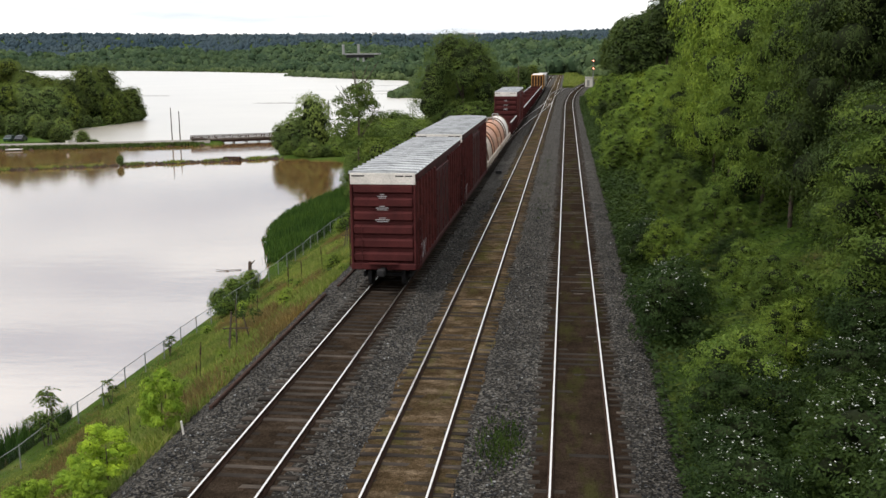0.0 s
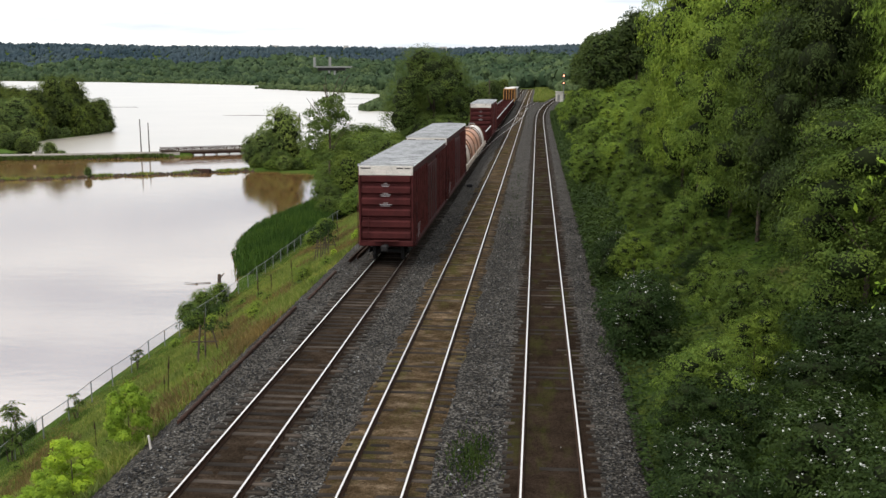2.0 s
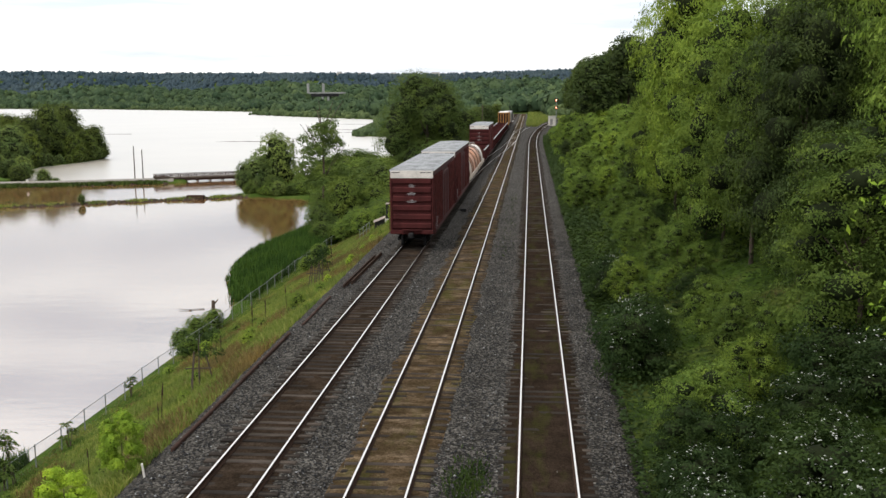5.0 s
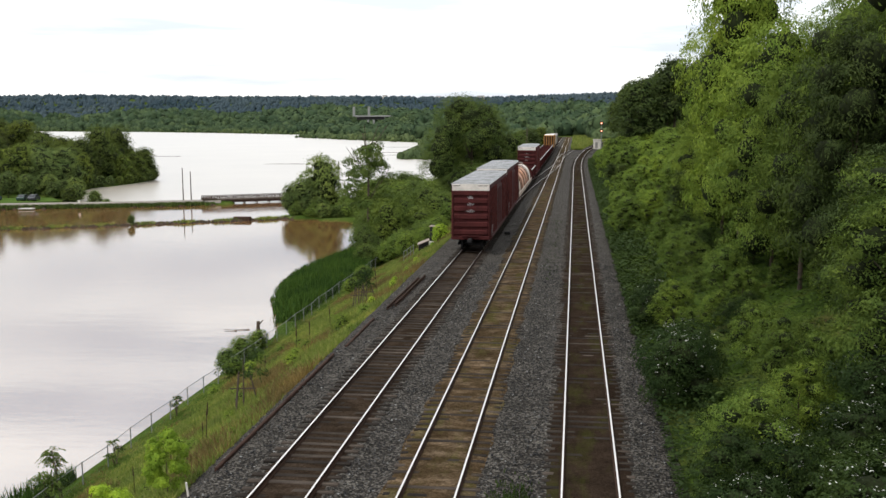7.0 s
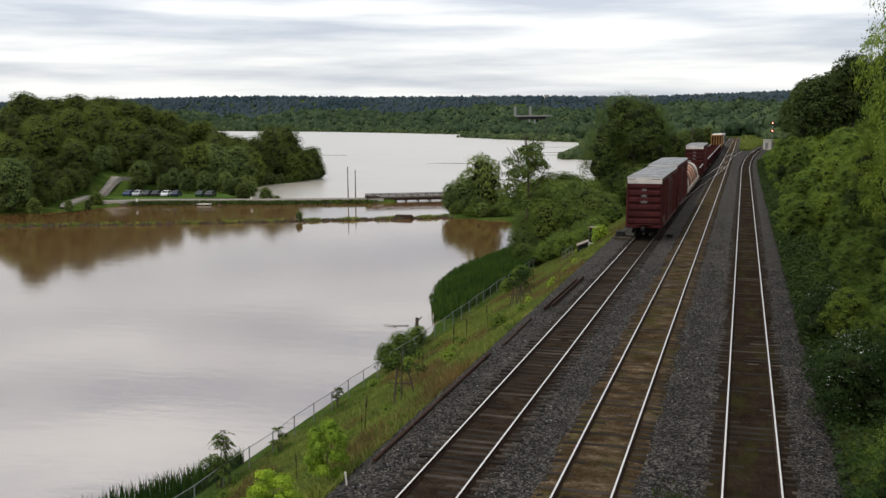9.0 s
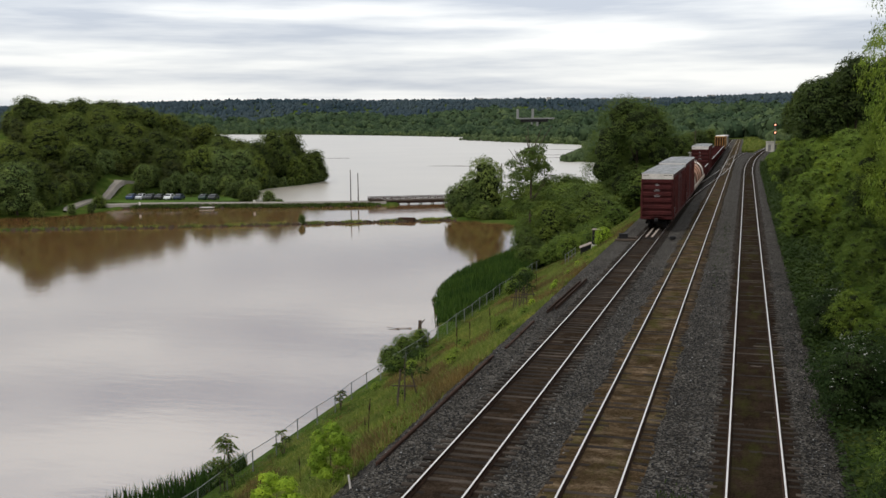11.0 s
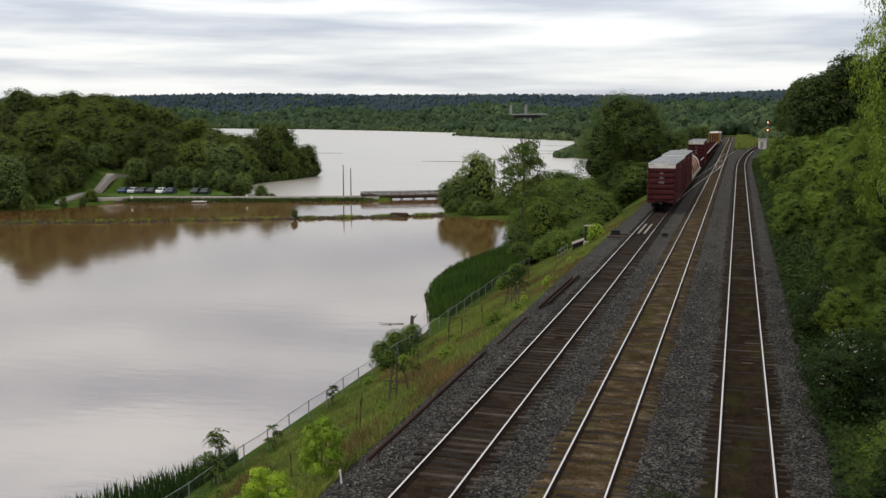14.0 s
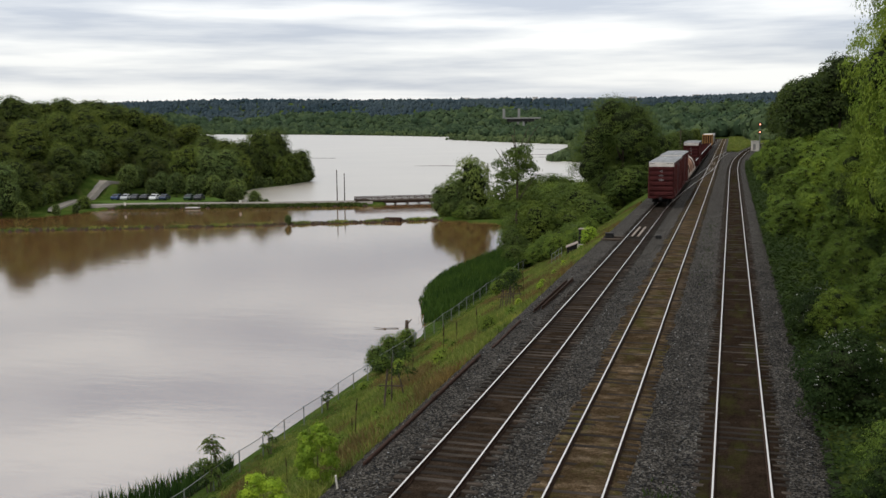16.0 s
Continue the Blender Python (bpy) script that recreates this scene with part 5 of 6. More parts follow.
# ---- along the tracks ----
def timber(name, x, y0, y1, z, mat, label, wx=0.11, wz=0.2, lean=0.0):
    m, n = Mesh(), max(2, int((y1 - y0) / 4.8))
    for k in range(n):
        a, b = y0 + (y1 - y0) * k / n, y0 + (y1 - y0) * (k + 1) / n
        m.box(x + lean * (a + b - 2 * y0) / 2, (a + b) / 2, z + 0.02 * (k % 2), wx, b - a - 0.04, wz, 0.025)
    tagged(m.ob(name, mat), label, "timber edging", "edging timbers")


timber("edging_timber", -10.12, 25.6, 39.4, -0.235, M_RUSTWOOD, "dark reddish timber edging along the ballast shoulder")
timber("edging_timber", -9.95, 41.0, 47.0, -0.24, M_RUSTWOOD, "dark timber edging half sunk in the ballast")
for k, x in enumerate((-9.75, -9.5)):
    tagged(Mesh().sweep([(a, b + 0.02) for a, b in WEB], [(x, 49.5 + k, -0.06), (x + 0.1, 59.5 + k, -0.06)]).ob("spare_rail", M_RAIL), "rusty spare rail lying on the ballast", "rail", "spare rails")
tagged(Mesh().rod((-10.15, 23.8, -0.7), (-10.25, 23.8, 0.1), 0.03, 8).ob("marker_post", M_WHITE), "short whitish marker post at the ballast edge", "post")

TIE = Mesh().box(0, 0, 0, 2.6, 0.23, 0.16, 0.02).data("tie", M_TIE)


def lay_ties():
    rng = random.Random(9)
    for track, x0, top, curve in ((TRACKS[0], LX, -0.160, False), (TRACKS[1], MX, -0.171, False), (TRACKS[2], RX, -0.173, True)):
        y, k, rest = 19.0, 0, Mesh()
        while y < 300:
            c = float(bend(y)) if curve else 0.0
            z = top - 0.08 + rng.uniform(-0.016, 0.008)
            dx = rng.uniform(-0.06, 0.06)
            if k < 100:
                o = new("tie", TIE)
                o.parent, o.location, o.rotation_euler = track, (x0 + c + dx, y, z), (0, rng.uniform(-0.006, 0.006), rng.uniform(-0.012, 0.012))
            else:
                rest.box(x0 + c + dx, y, z, 2.6, 0.23, 0.16)
            k += 1
            y += 0.54 + rng.uniform(-0.03, 0.03)
        o = part("far_timber", rest, M_TIE, track, "weathered ties further up the track")
        o["kind"] = "stuff"


lay_ties()


def loose_stones():
    """Crushed stone lying proud of the bed."""
    rng = np.random.default_rng(31)
    n = 26000
    y = 17 + 50 * rng.random(n) ** 1.7
    x = rng.uniform(-10.7, 3.2, n)
    gap = np.minimum.reduce([np.abs(np.abs(x - c)) for c in (LX, MX, RX)])
    k = (gap > 1.25) | (rng.random(n) < 0.07)
    x, y = x[k], y[k]
    z = -0.2 - 0.5 * step(-9.9 - x, 0, 1.1) - 0.35 * step(x - 2.5, 0, 1.3)
    base = np.array([(1, 0, 0), (0, 1, 0), (-1, 0, 0), (0, -1, 0), (0, 0, 0.8), (0, 0, -0.6)])
    s = rng.uniform(0.02, 0.048, (len(x), 1, 1))
    v = np.stack([x, y, z], -1)[:, None] + base * s * rng.uniform(0.55, 1.3, (len(x), 6, 3))
    f = np.array([(0, 1, 4), (1, 2, 4), (2, 3, 4), (3, 0, 4), (1, 0, 5), (2, 1, 5), (3, 2, 5), (0, 3, 5)])
    f = (f[None] + (np.arange(len(x)) * 6)[:, None, None]).reshape(-1, 3)
    tagged(new("ballast_stones", raw_mesh("ballast_stones", v.reshape(-1, 3), f, M_STONE)), "loose grey crushed stones on the ballast", "stones", kind="stuff")


def stone_mat():
    k = Nodes("crushed_stone", 0.9, 0, 0.1)
    k.color(k.ramp(k.island(), (0.0, (0.012, 0.013, 0.015)), (0.6, (0.026, 0.0255, 0.025)), (0.95, (0.075, 0.074, 0.072)), (1.0, (0.24, 0.24, 0.235))))
    return k.m


M_STONE = stone_mat()
loose_stones()


M_BOARD = plain("weathered_board", (0.24, 0.20, 0.17), 0.9, 0, 0.35, 1.0, 0.2)


def turnout():
    """The crossover between the straight tracks, and the switch at the train's track."""
    t = new("crossover_track")
    tagged(t, "crossover rails joining the two straight tracks", "railway track")
    for s in (-0.755, 0.755):
        path = [(LX + (MX - LX) * float(step(np.array(y), 105.0, 228.0)) + s, float(y), 0.004) for y in np.arange(112, 226, 3.0)]
        r = part("rail", Mesh().sweep(WEB, path), M_RAIL, t)
        part("rail_head", Mesh().sweep(HEAD_TOP, path), M_HEAD, r, "polished running surface")
    t = new("diverging_track")
    tagged(t, "rails that swing off the middle track towards the curve", "railway track")
    for s in (-0.755, 0.755):
        path = [(MX + 0.00042 * max(0, y - 228) ** 2 + s, float(y), 0.004) for y in np.arange(228, 330, 4.0)]
        r = part("rail", Mesh().sweep(WEB, path), M_RAIL, t)
        part("rail_head", Mesh().sweep(HEAD_TOP, path), M_HEAD, r)
    for x0, y0 in ((LX, 82.5), (MX, 199), (MX, 226)):
        for dx in (-0.36, 0.14):
            tagged(Mesh().box(x0 + dx, y0 + 5, -0.06, 0.17, 7.5 if y0 < 100 else 13, 0.1, 0.02).ob("crossing_board", M_BOARD), "pale board laid lengthwise between the rails", "board", "pale boards")
    m = new("switch_machine")
    tagged(m, "dark switch machine on long ties beside the track", "switch machine")
    part("body", Mesh().box(-9.75, 82.6, 0.06, 0.75, 0.45, 0.4, 0.06), M_STEEL, m)
    part("lid", Mesh().box(-9.75, 82.6, 0.29, 0.8, 0.5, 0.06, 0.02), M_STEEL, m)
    for y in (81.6, 83.3):
        part("long_tie", Mesh().box(-9.4, y, -0.12, 1.9, 0.26, 0.18, 0.03), M_WOOD, m, "weathered long tie under the machine")
    part("throw_rod", Mesh().rod((-9.4, 82.6, -0.02), (-6.85, 82.6, -0.06), 0.03, 6), M_STEEL, m)
    o = new("junction_box")
    tagged(o, "small dark track-side junction box", "junction box")
    part("body", Mesh().box(-5.75, 84, -0.08, 0.5, 0.4, 0.28, 0.04), M_STEEL, o)
    part("conduit", Mesh().rod((-5.75, 84, -0.1), (-6.6, 84.6, -0.14), 0.025, 6), M_STEEL, o)


turnout()


def relay_cabinet(x, y, w, d, h, label):
    t = new("relay_cabinet")
    tagged(t, label, "relay cabinet", "track-side cabinets")
    part("plinth", Mesh().box(0, 0, -0.1, w + 0.2, d + 0.2, 0.6, 0.04), M_CONC, t)
    part("body", Mesh().box(0, 0, 0.2 + h / 2, w, d, h, 0.04), M_STEEL, t, "dark grey steel cabinet")
    part("door", Mesh().box(-w * 0.24, -d / 2 - 0.02, 0.2 + h / 2, w * 0.44, 0.04, h * 0.9, 0.015), M_STEEL, t)
    part("door", Mesh().box(w * 0.24, -d / 2 - 0.02, 0.2 + h / 2, w * 0.44, 0.04, h * 0.9, 0.015), M_STEEL, t)
    part("handle", Mesh().box(0.02, -d / 2 - 0.06, 0.2 + h / 2, 0.03, 0.05, 0.2, 0.01), M_STEEL, t)
    part("roof", Mesh().box(0, 0, 0.24 + h, w + 0.12, d + 0.14, 0.09, 0.03), M_BOARD, t, "pale overhanging lid")
    t.matrix_basis = stand(x, y, 0)


relay_cabinet(-14.3, 99.0, 1.0, 0.8, 1.5, "grey relay cabinet with a pale lid on the slope")
t = new("tool_shelter")
tagged(t, "small dark box with a pale slanting lid on the slope", "equipment box")
part("body", Mesh().add([(-0.5, -0.6, -0.6), (0.5, -0.6, -0.6), (0.5, 0.6, -0.6), (-0.5, 0.6, -0.6), (-0.5, -0.6, 0.7), (0.5, -0.6, 1.1), (0.5, 0.6, 1.1), (-0.5, 0.6, 0.7)],
                        [(0, 1, 5, 4), (1, 2, 6, 5), (2, 3, 7, 6), (3, 0, 4, 7), (4, 5, 6, 7), (0, 3, 2, 1)]), M_STEEL, t)
part("lid", Mesh().add([(-0.6, -0.75, 0.68), (0.6, -0.75, 1.16), (0.6, 0.75, 1.16), (-0.6, 0.75, 0.68), (-0.6, -0.75, 0.76), (0.6, -0.75, 1.24), (0.6, 0.75, 1.24), (-0.6, 0.75, 0.76)],
                       [(0, 1, 5, 4), (1, 2, 6, 5), (2, 3, 7, 6), (3, 0, 4, 7), (4, 5, 6, 7), (0, 3, 2, 1)]), M_BOARD, t)
t.matrix_basis = stand(-15.2, 96.8, 10)
t = new("handrail")
tagged(t, "galvanised handrail beside the cabinet", "handrail")
for k in range(4):
    y = 96.5 + k * 2.0
    z = float(land(np.array(-17.2), np.array(y)))
    part("post", Mesh().rod((-17.2, y, z - 0.3), (-17.2, y, z + 1.3), 0.03, 6), M_GALV, t)
for h in (0.7, 1.25):
    z0, z1 = float(land(np.array(-17.2), np.array(96.5))), float(land(np.array(-17.2), np.array(102.5)))
    part("rail", Mesh().rod((-17.2, 96.5, z0 + h), (-17.2, 102.5, z1 + h), 0.025, 6), M_GALV, t)


def lamp_mat():
    k = Nodes("signal_lens", 0.3)
    k.color((0.5, 0.08, 0.03))
    k.p.inputs["Emission Color"].default_value = (1.0, 0.35, 0.2, 1)
    k.p.inputs["Emission Strength"].default_value = 5.0
    return k.m


M_LENS = lamp_mat()


def signal_mast(x, y):
    t = new("signal_mast")
    tagged(t, "railway signal mast with two lit red lamps", "railway signal")
    part("mast", Mesh().rod((0, 0, -0.6), (0, 0, 10.0), 0.11, 10, 0.09), M_GALV, t)
    for z in (6.25, 8.75):
        part("target", Mesh().rod((0, -0.18, z), (0, -0.26, z), 0.62, 20).box(0, -0.05, z, 0.5, 0.28, 0.7, 0.05), M_STEEL, t, "black signal target")
        part("lens", Mesh().rod((0, -0.27, z), (0, -0.34, z), 0.2, 16), M_LENS, t, "lit red lens")
        part("hood", Mesh().rod((0, -0.26, z + 0.14), (0, -0.5, z + 0.12), 0.16, 10, 0.14, False), M_STEEL, t)
    part("ladder", Mesh().rod((-0.2, 0.25, 0), (-0.2, 0.25, 9), 0.03, 6).rod((0.2, 0.25, 0), (0.2, 0.25, 9), 0.03, 6), M_GALV, t)
    t.matrix_basis = pose(x, y, -0.4)
    t = new("signal_hut")
    tagged(t, "small white signal hut below the mast", "hut")
    part("wall", Mesh().box(0, 0, 1.4, 2.6, 3.2, 3.2, 0.04), M_WHITE, t)
    part("roof", Mesh().box(0, 0, 3.1, 3.0, 3.6, 0.2, 0.05), M_CONC, t)
    part("door", Mesh().box(-0.3, -1.62, 1.2, 0.9, 0.06, 2.0, 0.02), M_GREY, t)
    t.matrix_basis = pose(x - 1.2, y + 4, -0.2)


signal_mast(8.7, 330)


def equipment_hut(x, y):
    t = new("equipment_hut")
    tagged(t, "grey equipment hut with a white roof beside the line", "hut")
    part("wall", Mesh().box(0, 0, 0.9, 2.7, 3.0, 3.6, 0.04), M_GREY, t)
    part("roof", Mesh().box(0, 0, 2.86, 3.1, 3.4, 0.32, 0.08), M_WHITE, t, "white roof")
    part("door", Mesh().box(0.2, -1.53, 1.5, 0.9, 0.06, 2.0, 0.02), M_STEEL, t)
    t.matrix_basis = pose(x, y, float(land(np.array(x), np.array(y))) + 0.9)


equipment_hut(-14.9, 300.0)


# ---- causeway, bridge and car park across the bay ----
def causeway():
    line = [(-150, 196), (-140, 203), (-128, 207), (-107, 212.5), (-84, 222)]
    vs = []
    for k, (x, y) in enumerate(line):
        a, b = line[max(0, k - 1)], line[min(len(line) - 1, k + 1)]
        d = Vector((b[0] - a[0], b[1] - a[1], 0)).normalized()
        n = Vector((-d.y, d.x, 0)) * 1.9
        vs += [(x + n.x, y + n.y, -8.98), (x - n.x, y - n.y, -8.98), (x + n.x * 1.2, y + n.y * 1.2, -9.6), (x - n.x * 1.2, y - n.y * 1.2, -9.6)]
    fs = []
    for k in range(len(line) - 1):
        a, b = 4 * k, 4 * k + 4
        fs += [(a, a + 1, b + 1, b), (a, b, b + 2, a + 2), (a + 1, a + 3, b + 3, b + 1)]
    tagged(Mesh().add(vs, fs).ob("road_1", M_ROAD), "pale gravel causeway road across the bay", "road", kind="structure")
    vs = []
    pts = [(ax + (bx - ax) * k / 6, ay + (by - ay) * k / 6) for (ax, ay), (bx, by) in zip(PARK_ROAD, PARK_ROAD[1:]) for k in range(6)]
    for x, y in pts:
        z = max(float(land(np.array(x), np.array(y))) + 0.25, -9.2)
        vs += [(x - 1.9, y + 0.6, z), (x + 1.9, y - 0.6, z), (x + 2.5, y - 0.8, z - 1.2), (x - 2.5, y + 0.8, z - 1.2)]
    fs = []
    for k in range(len(pts) - 1):
        a, b = 4 * k, 4 * k + 4
        fs += [(a, a + 1, b + 1, b), (a + 1, a + 2, b + 2, b + 1), (a, b, b + 3, a + 3)]
    tagged(Mesh().add(vs, fs).ob("road_2", M_ROAD), "grey park road climbing into the wood", "road", kind="structure")
    lot = [(-121, 215), (-142, 203), (-153, 206), (-150, 222), (-128, 224)]
    me = Mesh()
    me.add([(x, y, -9.0) for x, y in lot] + [(x, y, -9.8) for x, y in lot], [(0, 1, 2, 3, 4)] + [(k, (k + 1) % 5, 5 + (k + 1) % 5, 5 + k) for k in range(5)])
    tagged(me.ob("car_park_lawn", M_LAWN), "flat green lawn of the car park", "lawn", kind="structure")
    rng = np.random.default_rng(41)
    vs, fs = [], []
    rock = [(1, 0, 0), (0.3, 0.9, 0), (-0.8, 0.6, 0), (-0.8, -0.6, 0), (0.3, -0.9, 0), (0, 0, 0.8)]
    for lines, n, wide in ((RUBBLE, 900, 0.75), ([(-150, 194), (-140, 200), (-128, 204.3), (-107, 210), (-84, 219)], 420, 0.6)):
        for _ in range(n):
            k = rng.integers(len(lines) - 1)
            u = rng.random()
            x = lines[k][0] + (lines[k + 1][0] - lines[k][0]) * u + rng.normal(0, wide)
            y = lines[k][1] + (lines[k + 1][1] - lines[k][1]) * u + rng.normal(0, wide)
            s = rng.uniform(0.25, 0.75)
            i = len(vs)
            vs += [(x + a * s * rng.uniform(0.7, 1.2), y + b * s, -10.05 + max(0, c * s) * 1.0) for a, b, c in rock]
            fs += [(i, i + 1, i + 5), (i + 1, i + 2, i + 5), (i + 2, i + 3, i + 5), (i + 3, i + 4, i + 5), (i + 4, i, i + 5)]
    tagged(Mesh().add(vs, fs).ob("rubble", M_ROCK), "low line of dark rubble just above the water", "rubble", kind="stuff")
    n = 5000
    k = rng.integers(0, len(RUBBLE) - 1, n)
    u = rng.random(n)
    a, b = np.array(RUBBLE)[k], np.array(RUBBLE)[k + 1]
    p = a + (b - a) * u[:, None] + rng.normal(0, 0.6, (n, 2))
    keep = np.sin(p[:, 0] * 0.9) + rng.normal(0, 0.6, n) > 0.2
    blades("rubble_weeds", rng, p[keep, 0], p[keep, 1], 0.55, 0.2, M_GRASS, "tufts of weed along the rubble line", "weeds", np.full(keep.sum(), -9.9))
    q = np.array([(-140, 200), (-128, 204.3), (-107, 210), (-86, 218.5)], float)
    k = rng.integers(0, 3, n)
    p = q[k] + (q[k + 1] - q[k]) * rng.random(n)[:, None] + rng.normal(0, 0.7, (n, 2))
    blades("causeway_weeds", rng, p[:, 0], p[:, 1], 0.8, 0.3, M_LEAF_D, "dark weeds along the causeway's edge", "weeds", np.full(n, -9.9))


def lawn_mat():
    k = Nodes("mown_lawn", 0.95, 0, 0.0)
    return k.color(k.ramp(k.noise(0.3, 5), (0.3, (0.03, 0.055, 0.012)), (0.7, (0.06, 0.095, 0.022)))).m


M_LAWN = lawn_mat()
causeway()
copy_thing(WOODS[3], pose(-83.7, 173.9, -9.9) @ Matrix.Diagonal((0.16, 0.16, 0.16, 1)))


def footbridge():
    a, b = Vector((-88, 220.3, -8.95)), Vector((-68, 231.5, -8.95))
    d = (b - a).normalized()
    n = Vector((-d.y, d.x, 0))
    turn = math.degrees(math.atan2(d.y, d.x))
    t = new("footbridge")
    tagged(t, "low brown timber bridge with railings over the channel", "bridge")
    L = (b - a).length
    part("deck", Mesh().box(L / 2, 0, 0, L, 3.0, 0.3, 0.04), M_WOOD, t)
    for s in (-1, 1):
        part("girder", Mesh().box(L / 2, s * 1.2, -0.4, L, 0.25, 0.55, 0.04), M_RUSTWOOD, t, "reddish brown girder")
        for z in (0.4, 0.8):
            part("railing", Mesh().box(L / 2, s * 1.45, z + 0.1, L, 0.1, 0.14, 0.02), M_RUSTWOOD, t)
        for k in range(13):
            part("post", Mesh().box(0.2 + k * (L - 0.4) / 12, s * 1.45, 0.45, 0.14, 0.12, 0.95, 0.02), M_RUSTWOOD, t)
    for k in range(6):
        for s in (-1.1, 1.1):
            part("pile", Mesh().rod((4 + k * 3, s, -3), (4 + k * 3, s, -0.3), 0.16, 8), M_RUSTWOOD, t)
    t.matrix_basis = Matrix.Translation(a) @ pose(0, 0, 0, 0, 0, turn)
    o = new("abutment")
    tagged(o, "pale concrete abutment at the bridge's end", "abutment")
    part("wall", Mesh().box(0, 0, -0.9, 3.4, 4.0, 2.4, 0.08), M_ROCK, o)
    o.matrix_basis = pose(-86.5, 221.2, -8.9, 0, 0, turn)


footbridge()
tagged(Mesh().box(-65.5, 184.6, -9.7, 3.4, 1.2, 1.0, 0.06).ob("sluice_block", M_RUSTWOOD), "brown block in the rubble line", "sluice block")


def utility_pole(x, y, z, h, arm):
    t = new("utility_pole")
    tagged(t, "slender grey wooden utility pole by the water", "utility pole", "utility poles")
    part("pole", Mesh().rod((0, 0, -1), (0, 0, h), 0.16, 8, 0.11), M_WOOD, t)
    if arm:
        part("crossarm", Mesh().box(0, 0, h - 0.6, 1.3, 0.1, 0.12, 0.02), M_WOOD, t)
    t.matrix_basis = pose(x, y, z)


utility_pole(-94.6, 225.0, -9.2, 7.6, False)
utility_pole(-93.2, 226.5, -9.2, 6.7, False)
utility_pole(-57.6, 233, -9.4, 9.2, False)
utility_pole(-12.8, 262, -1.5, 9.0, True)


def parked_car(color, label):
    t = new("car")
    tagged(t, label, "car", "parked cars")
    prof = [(-2.15, 0.3), (-2.2, 0.75), (-1.75, 0.95), (-1.1, 1.42), (0.5, 1.45), (1.15, 0.98), (2.0, 0.85), (2.2, 0.6), (2.15, 0.3)]
    vs = [(s * (0.86 if z < 1.1 else 0.7), y, z) for s in (-1, 1) for y, z in prof]
    n = len(prof)
    fs = [tuple(range(n))[::-1], tuple(range(n, 2 * n))] + [(k, (k + 1) % n, n + (k + 1) % n, n + k) for k in range(n)]
    b = part("body", Mesh().add(vs, fs), color, t)
    for s in (-1, 1):
        part("window", Mesh().add([(s * 0.87, -1.3, 1.0), (s * 0.87, 0.8, 1.0), (s * 0.755, 0.4, 1.36), (s * 0.755, -1.0, 1.36)], [(0, 1, 2, 3)]), M_GLASS, b, "dark car window")
    part("windscreen", Mesh().add([(-0.76, 1.17, 1.0), (0.76, 1.17, 1.0), (0.66, 0.56, 1.43), (-0.66, 0.56, 1.43)], [(0, 1, 2, 3)]), M_GLASS, b, "dark windscreen")
    part("rear_window", Mesh().add([(-0.76, -1.77, 1.0), (0.76, -1.77, 1.0), (0.66, -1.15, 1.43), (-0.66, -1.15, 1.43)], [(0, 1, 2, 3)]), M_GLASS, b, "dark rear window")
    for s in (-1, 1):
        for y in (-1.35, 1.4):
            part("wheel", Mesh().rod((s * 0.7, y, 0.32), (s * 0.9, y, 0.32), 0.32, 14), M_STEEL, t)
    return t


M_GLASS = plain("dark_glass", (0.02, 0.022, 0.025), 0.08, 0, 0.1)
CAR_COLORS = [("deep blue", (0.03, 0.05, 0.12)), ("silver", (0.5, 0.5, 0.52)), ("dark grey", (0.05, 0.05, 0.055)), ("black", (0.015, 0.015, 0.016)), ("white", (0.7, 0.7, 0.69)), ("dark blue", (0.02, 0.03, 0.06)), ("dark green", (0.02, 0.04, 0.03)), ("charcoal", (0.03, 0.03, 0.034))]
for k, (nm, c) in enumerate(CAR_COLORS):
    car = parked_car(plain(nm.replace(" ", "_") + "_car_paint", c, 0.3, 0.0, 0.1), nm + " car parked on the lawn by the water")
    u = k if k < 6 else k + 1.6
    car.matrix_basis = pose(-150.5 + u * 2.55, 213.4 + u * 0.35, -9.0, 0, 0, 12 + (k % 3))
o = new("boat_dock")
tagged(o, "small pale boat dock at the car park's edge", "dock")
part("deck", Mesh().box(0, 0, 0.3, 3.4, 1.6, 0.2, 0.03), M_CONC, o)
for x in (-1.5, 1.5):
    for y in (-0.6, 0.6):
        part("pile", Mesh().rod((x, y, -2), (x, y, 1.1), 0.1, 8), M_WOOD, o)
o.matrix_basis = pose(-122.5, 203.0, -10.0, 0, 0, 20)
for x, y in ((-136.5, 196.5), (-112.5, 208)):
    o = new("sign_post")
    tagged(o, "small white sign on a post at the shore", "sign", "shore signs")
    part("post", Mesh().rod((0, 0, -2), (0, 0, 1.6), 0.06, 6), M_WOOD, o)
    part("board", Mesh().box(0, -0.06, 1.4, 0.6, 0.05, 0.7, 0.01), M_WHITE, o)
    o.matrix_basis = pose(x, y, -9.9)


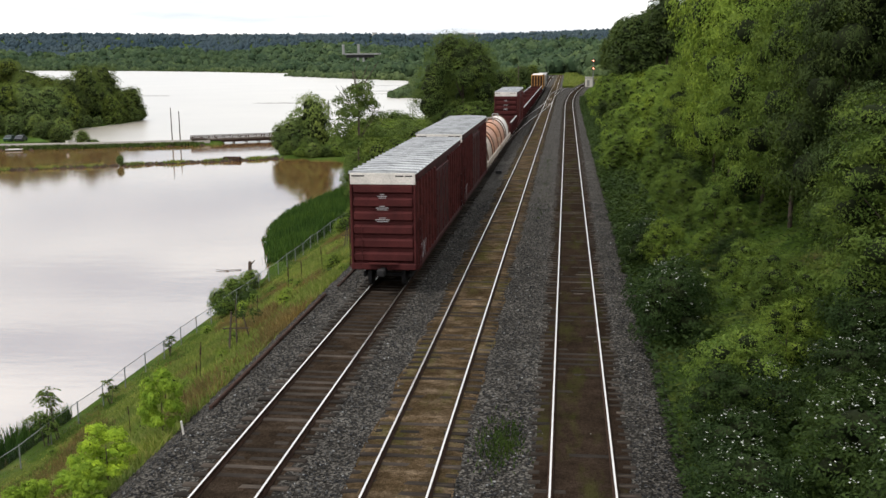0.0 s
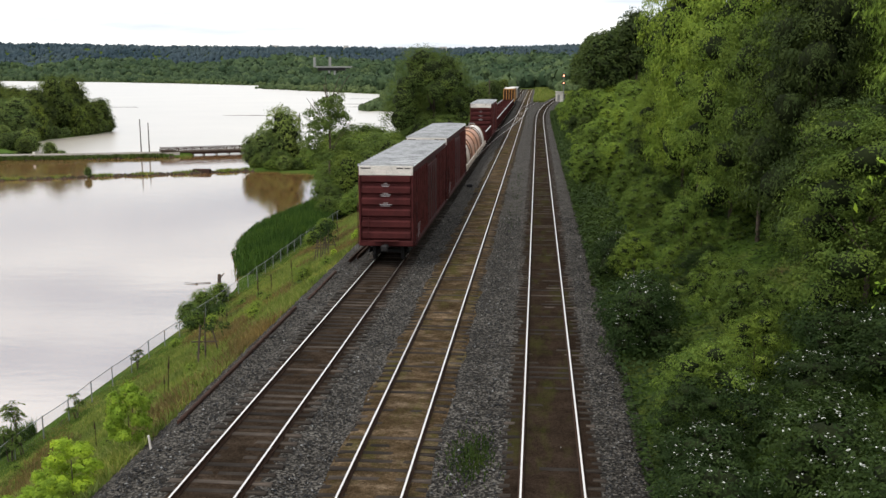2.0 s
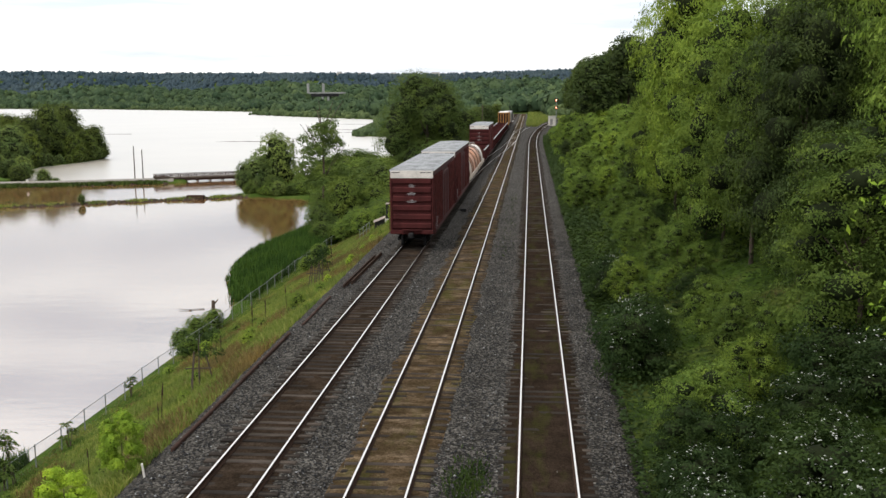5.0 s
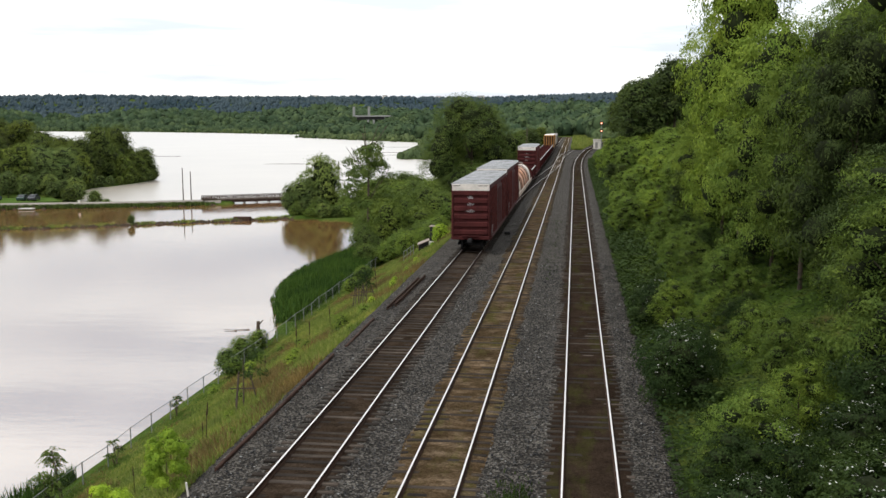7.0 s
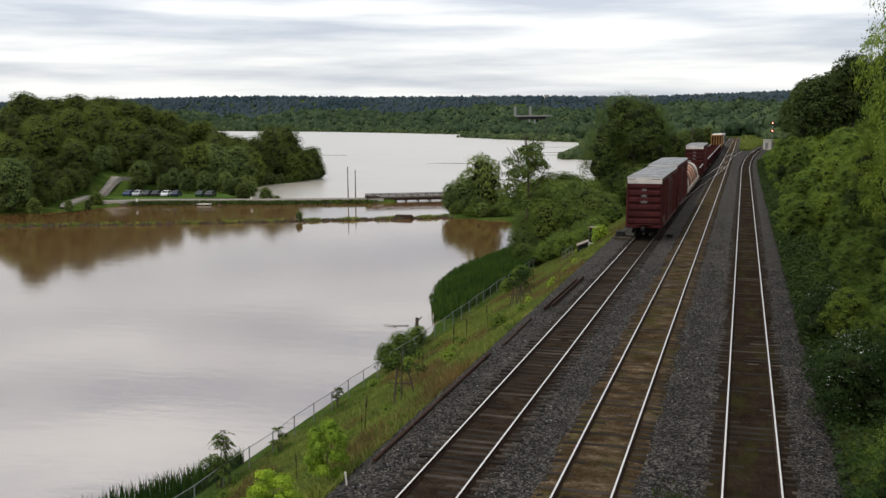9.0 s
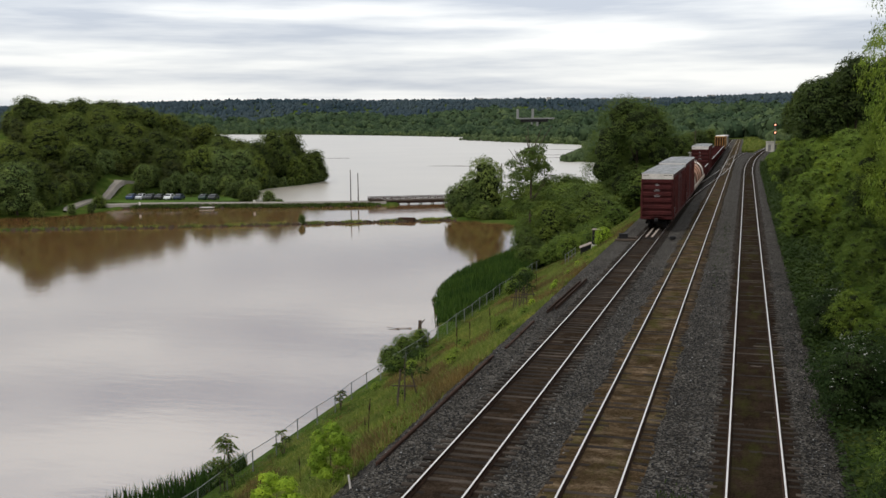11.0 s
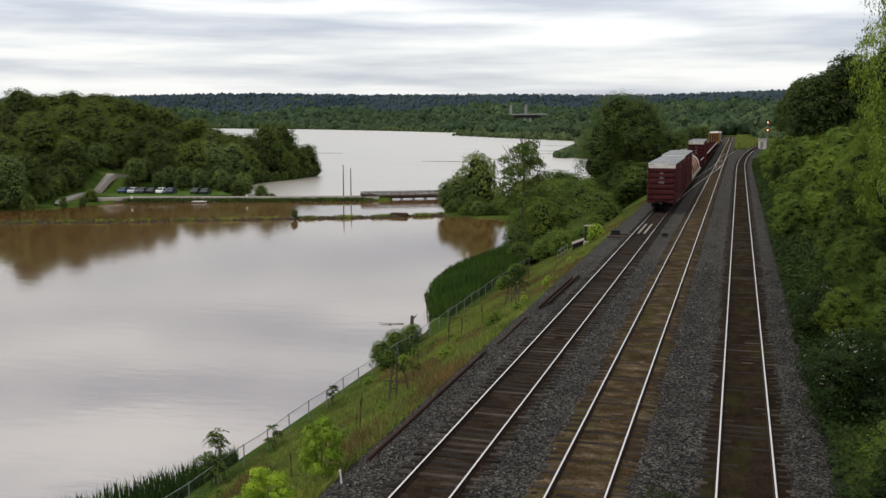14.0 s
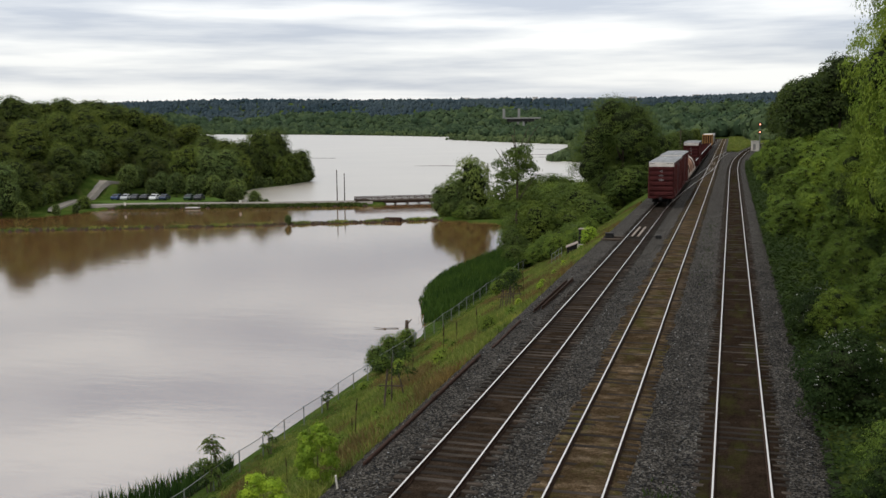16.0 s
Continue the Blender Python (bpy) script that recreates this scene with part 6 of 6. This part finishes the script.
# ---- viaduct on the far shore ----
M_FARCONC = plain("weathered_concrete", (0.2, 0.2, 0.19), 0.9, 0, 0.2, 0.2)
t = new("far_viaduct")
tagged(t, "grey concrete viaduct with two tall pylons among the woods", "bridge")
part("deck", Mesh().box(15, 0, 14.6, 44, 6, 1.8, 0.2), M_FARCONC, t)
# Added dark box: gives the deck its shaded underside by colour.
part("girder", Mesh().box(12, 0.4, 12.0, 34, 5, 3.4, 0.2), M_STEEL, t, "dark box that paints the shade under the deck")
for x in (-9, 10):
    part("pylon", Mesh().box(x, 0, 20.2, 2.8, 3, 12, 0.3), M_FARCONC, t, "tall grey pylon")
for x in (9, 16):
    part("pier", Mesh().box(x, 0, 0, 2.2, 4, 26, 0.2), M_FARCONC, t)
t.matrix_basis = pose(-262, 1180, 0.0)


# ---- houses on the hill, mud bars in the bay ----
def house(w, d, h):
    t = new("far_house")
    tagged(t, "pale house among the trees on the far hill", "house", "houses on the hill")
    part("wall", Mesh().box(0, 0, h / 2 - 3, w, d, h + 6, 0.1), M_WHITE, t)
    part("roof", Mesh().add([(-w / 2 - 1, -d / 2 - 1, h), (w / 2 + 1, -d / 2 - 1, h), (w / 2 + 1, d / 2 + 1, h), (-w / 2 - 1, d / 2 + 1, h), (-w / 2 - 1, 0, h + 4), (w / 2 + 1, 0, h + 4)],
                            [(0, 1, 5, 4), (2, 3, 4, 5), (0, 4, 3), (1, 2, 5), (0, 3, 2, 1)]), M_GREY, t, "grey pitched roof")
    for x in (-w / 4, w / 4):
        part("window", Mesh().box(x, -d / 2 - 0.1, h * 0.55, w / 6, 0.2, h / 4, 0.05), M_GLASS, t)
    return t


HOUSE = house(22, 12, 9)
for k, x in enumerate((-2900, -2720, -2440, -2310, -2050, -1880, -1790, -1640, -1600, -1520, -1330, -1180, -1130, -1010, -860, -760, -610, -420, -290, -150)):
    y = 4380 - 0.06 * abs(x + 900)
    m = pose(x, y, float(land(np.array(float(x)), np.array(float(y)))) + 8, 0, 0, 12 * (k % 3) - 10) @ Matrix.Diagonal((1.0 + 0.4 * (k % 2), 1, 0.8 + 0.2 * (k % 3), 1))
    if k == 0:
        HOUSE.matrix_basis = m
    else:
        copy_thing(HOUSE, m)
for y, a, b in ((700, -0.225, -0.14), (585, -0.222, -0.14), (540, -0.215, -0.14), (430, -0.33, -0.24), (520, -0.48, -0.42)):
    bar, n = Mesh(), 14
    r9 = random.Random(y)
    top = [(a * y + (b - a) * y * k / n, y + r9.uniform(-1, 1), WATER_Z + (0.0 if k in (0, n) else r9.uniform(0.08, 0.2))) for k in range(n + 1)]
    bar.add([(x, yy - 1.2, WATER_Z - 0.1) for x, yy, z in top] + top + [(x, yy + 1.2, WATER_Z - 0.1) for x, yy, z in top],
            [(k, k + 1, n + 2 + k, n + 1 + k) for k in range(n)] + [(n + 1 + k, n + 2 + k, 2 * n + 3 + k, 2 * n + 2 + k) for k in range(n)])
    tagged(bar.ob("mud_bar", M_ROCK), "thin dark mud bar breaking the bay's surface", "mud bar", "mud bars")

o = new("drowned_stump")
tagged(o, "dark drowned stump with driftwood off the reed bed", "stump")
part("stem", Mesh().rod((0, 0, -1.0), (0.05, 0, 0.9), 0.22, 8, 0.16).rod((0.05, 0, 0.5), (0.5, 0.1, 1.0), 0.09, 6, 0.05), M_BARK, o)
for k, (x, y, a) in enumerate(((-0.9, 0.2, 0.3), (-1.9, -0.5, -0.2), (0.8, -0.3, 0.8))):
    part("driftwood", Mesh().rod((x, y, 0.05), (x - 1.4 * math.cos(a), y - 1.4 * math.sin(a), 0.06 + 0.04 * k), 0.04, 6, 0.02), M_BARK, o)
o.matrix_basis = pose(-29.6, 86.8, WATER_Z)


motions()
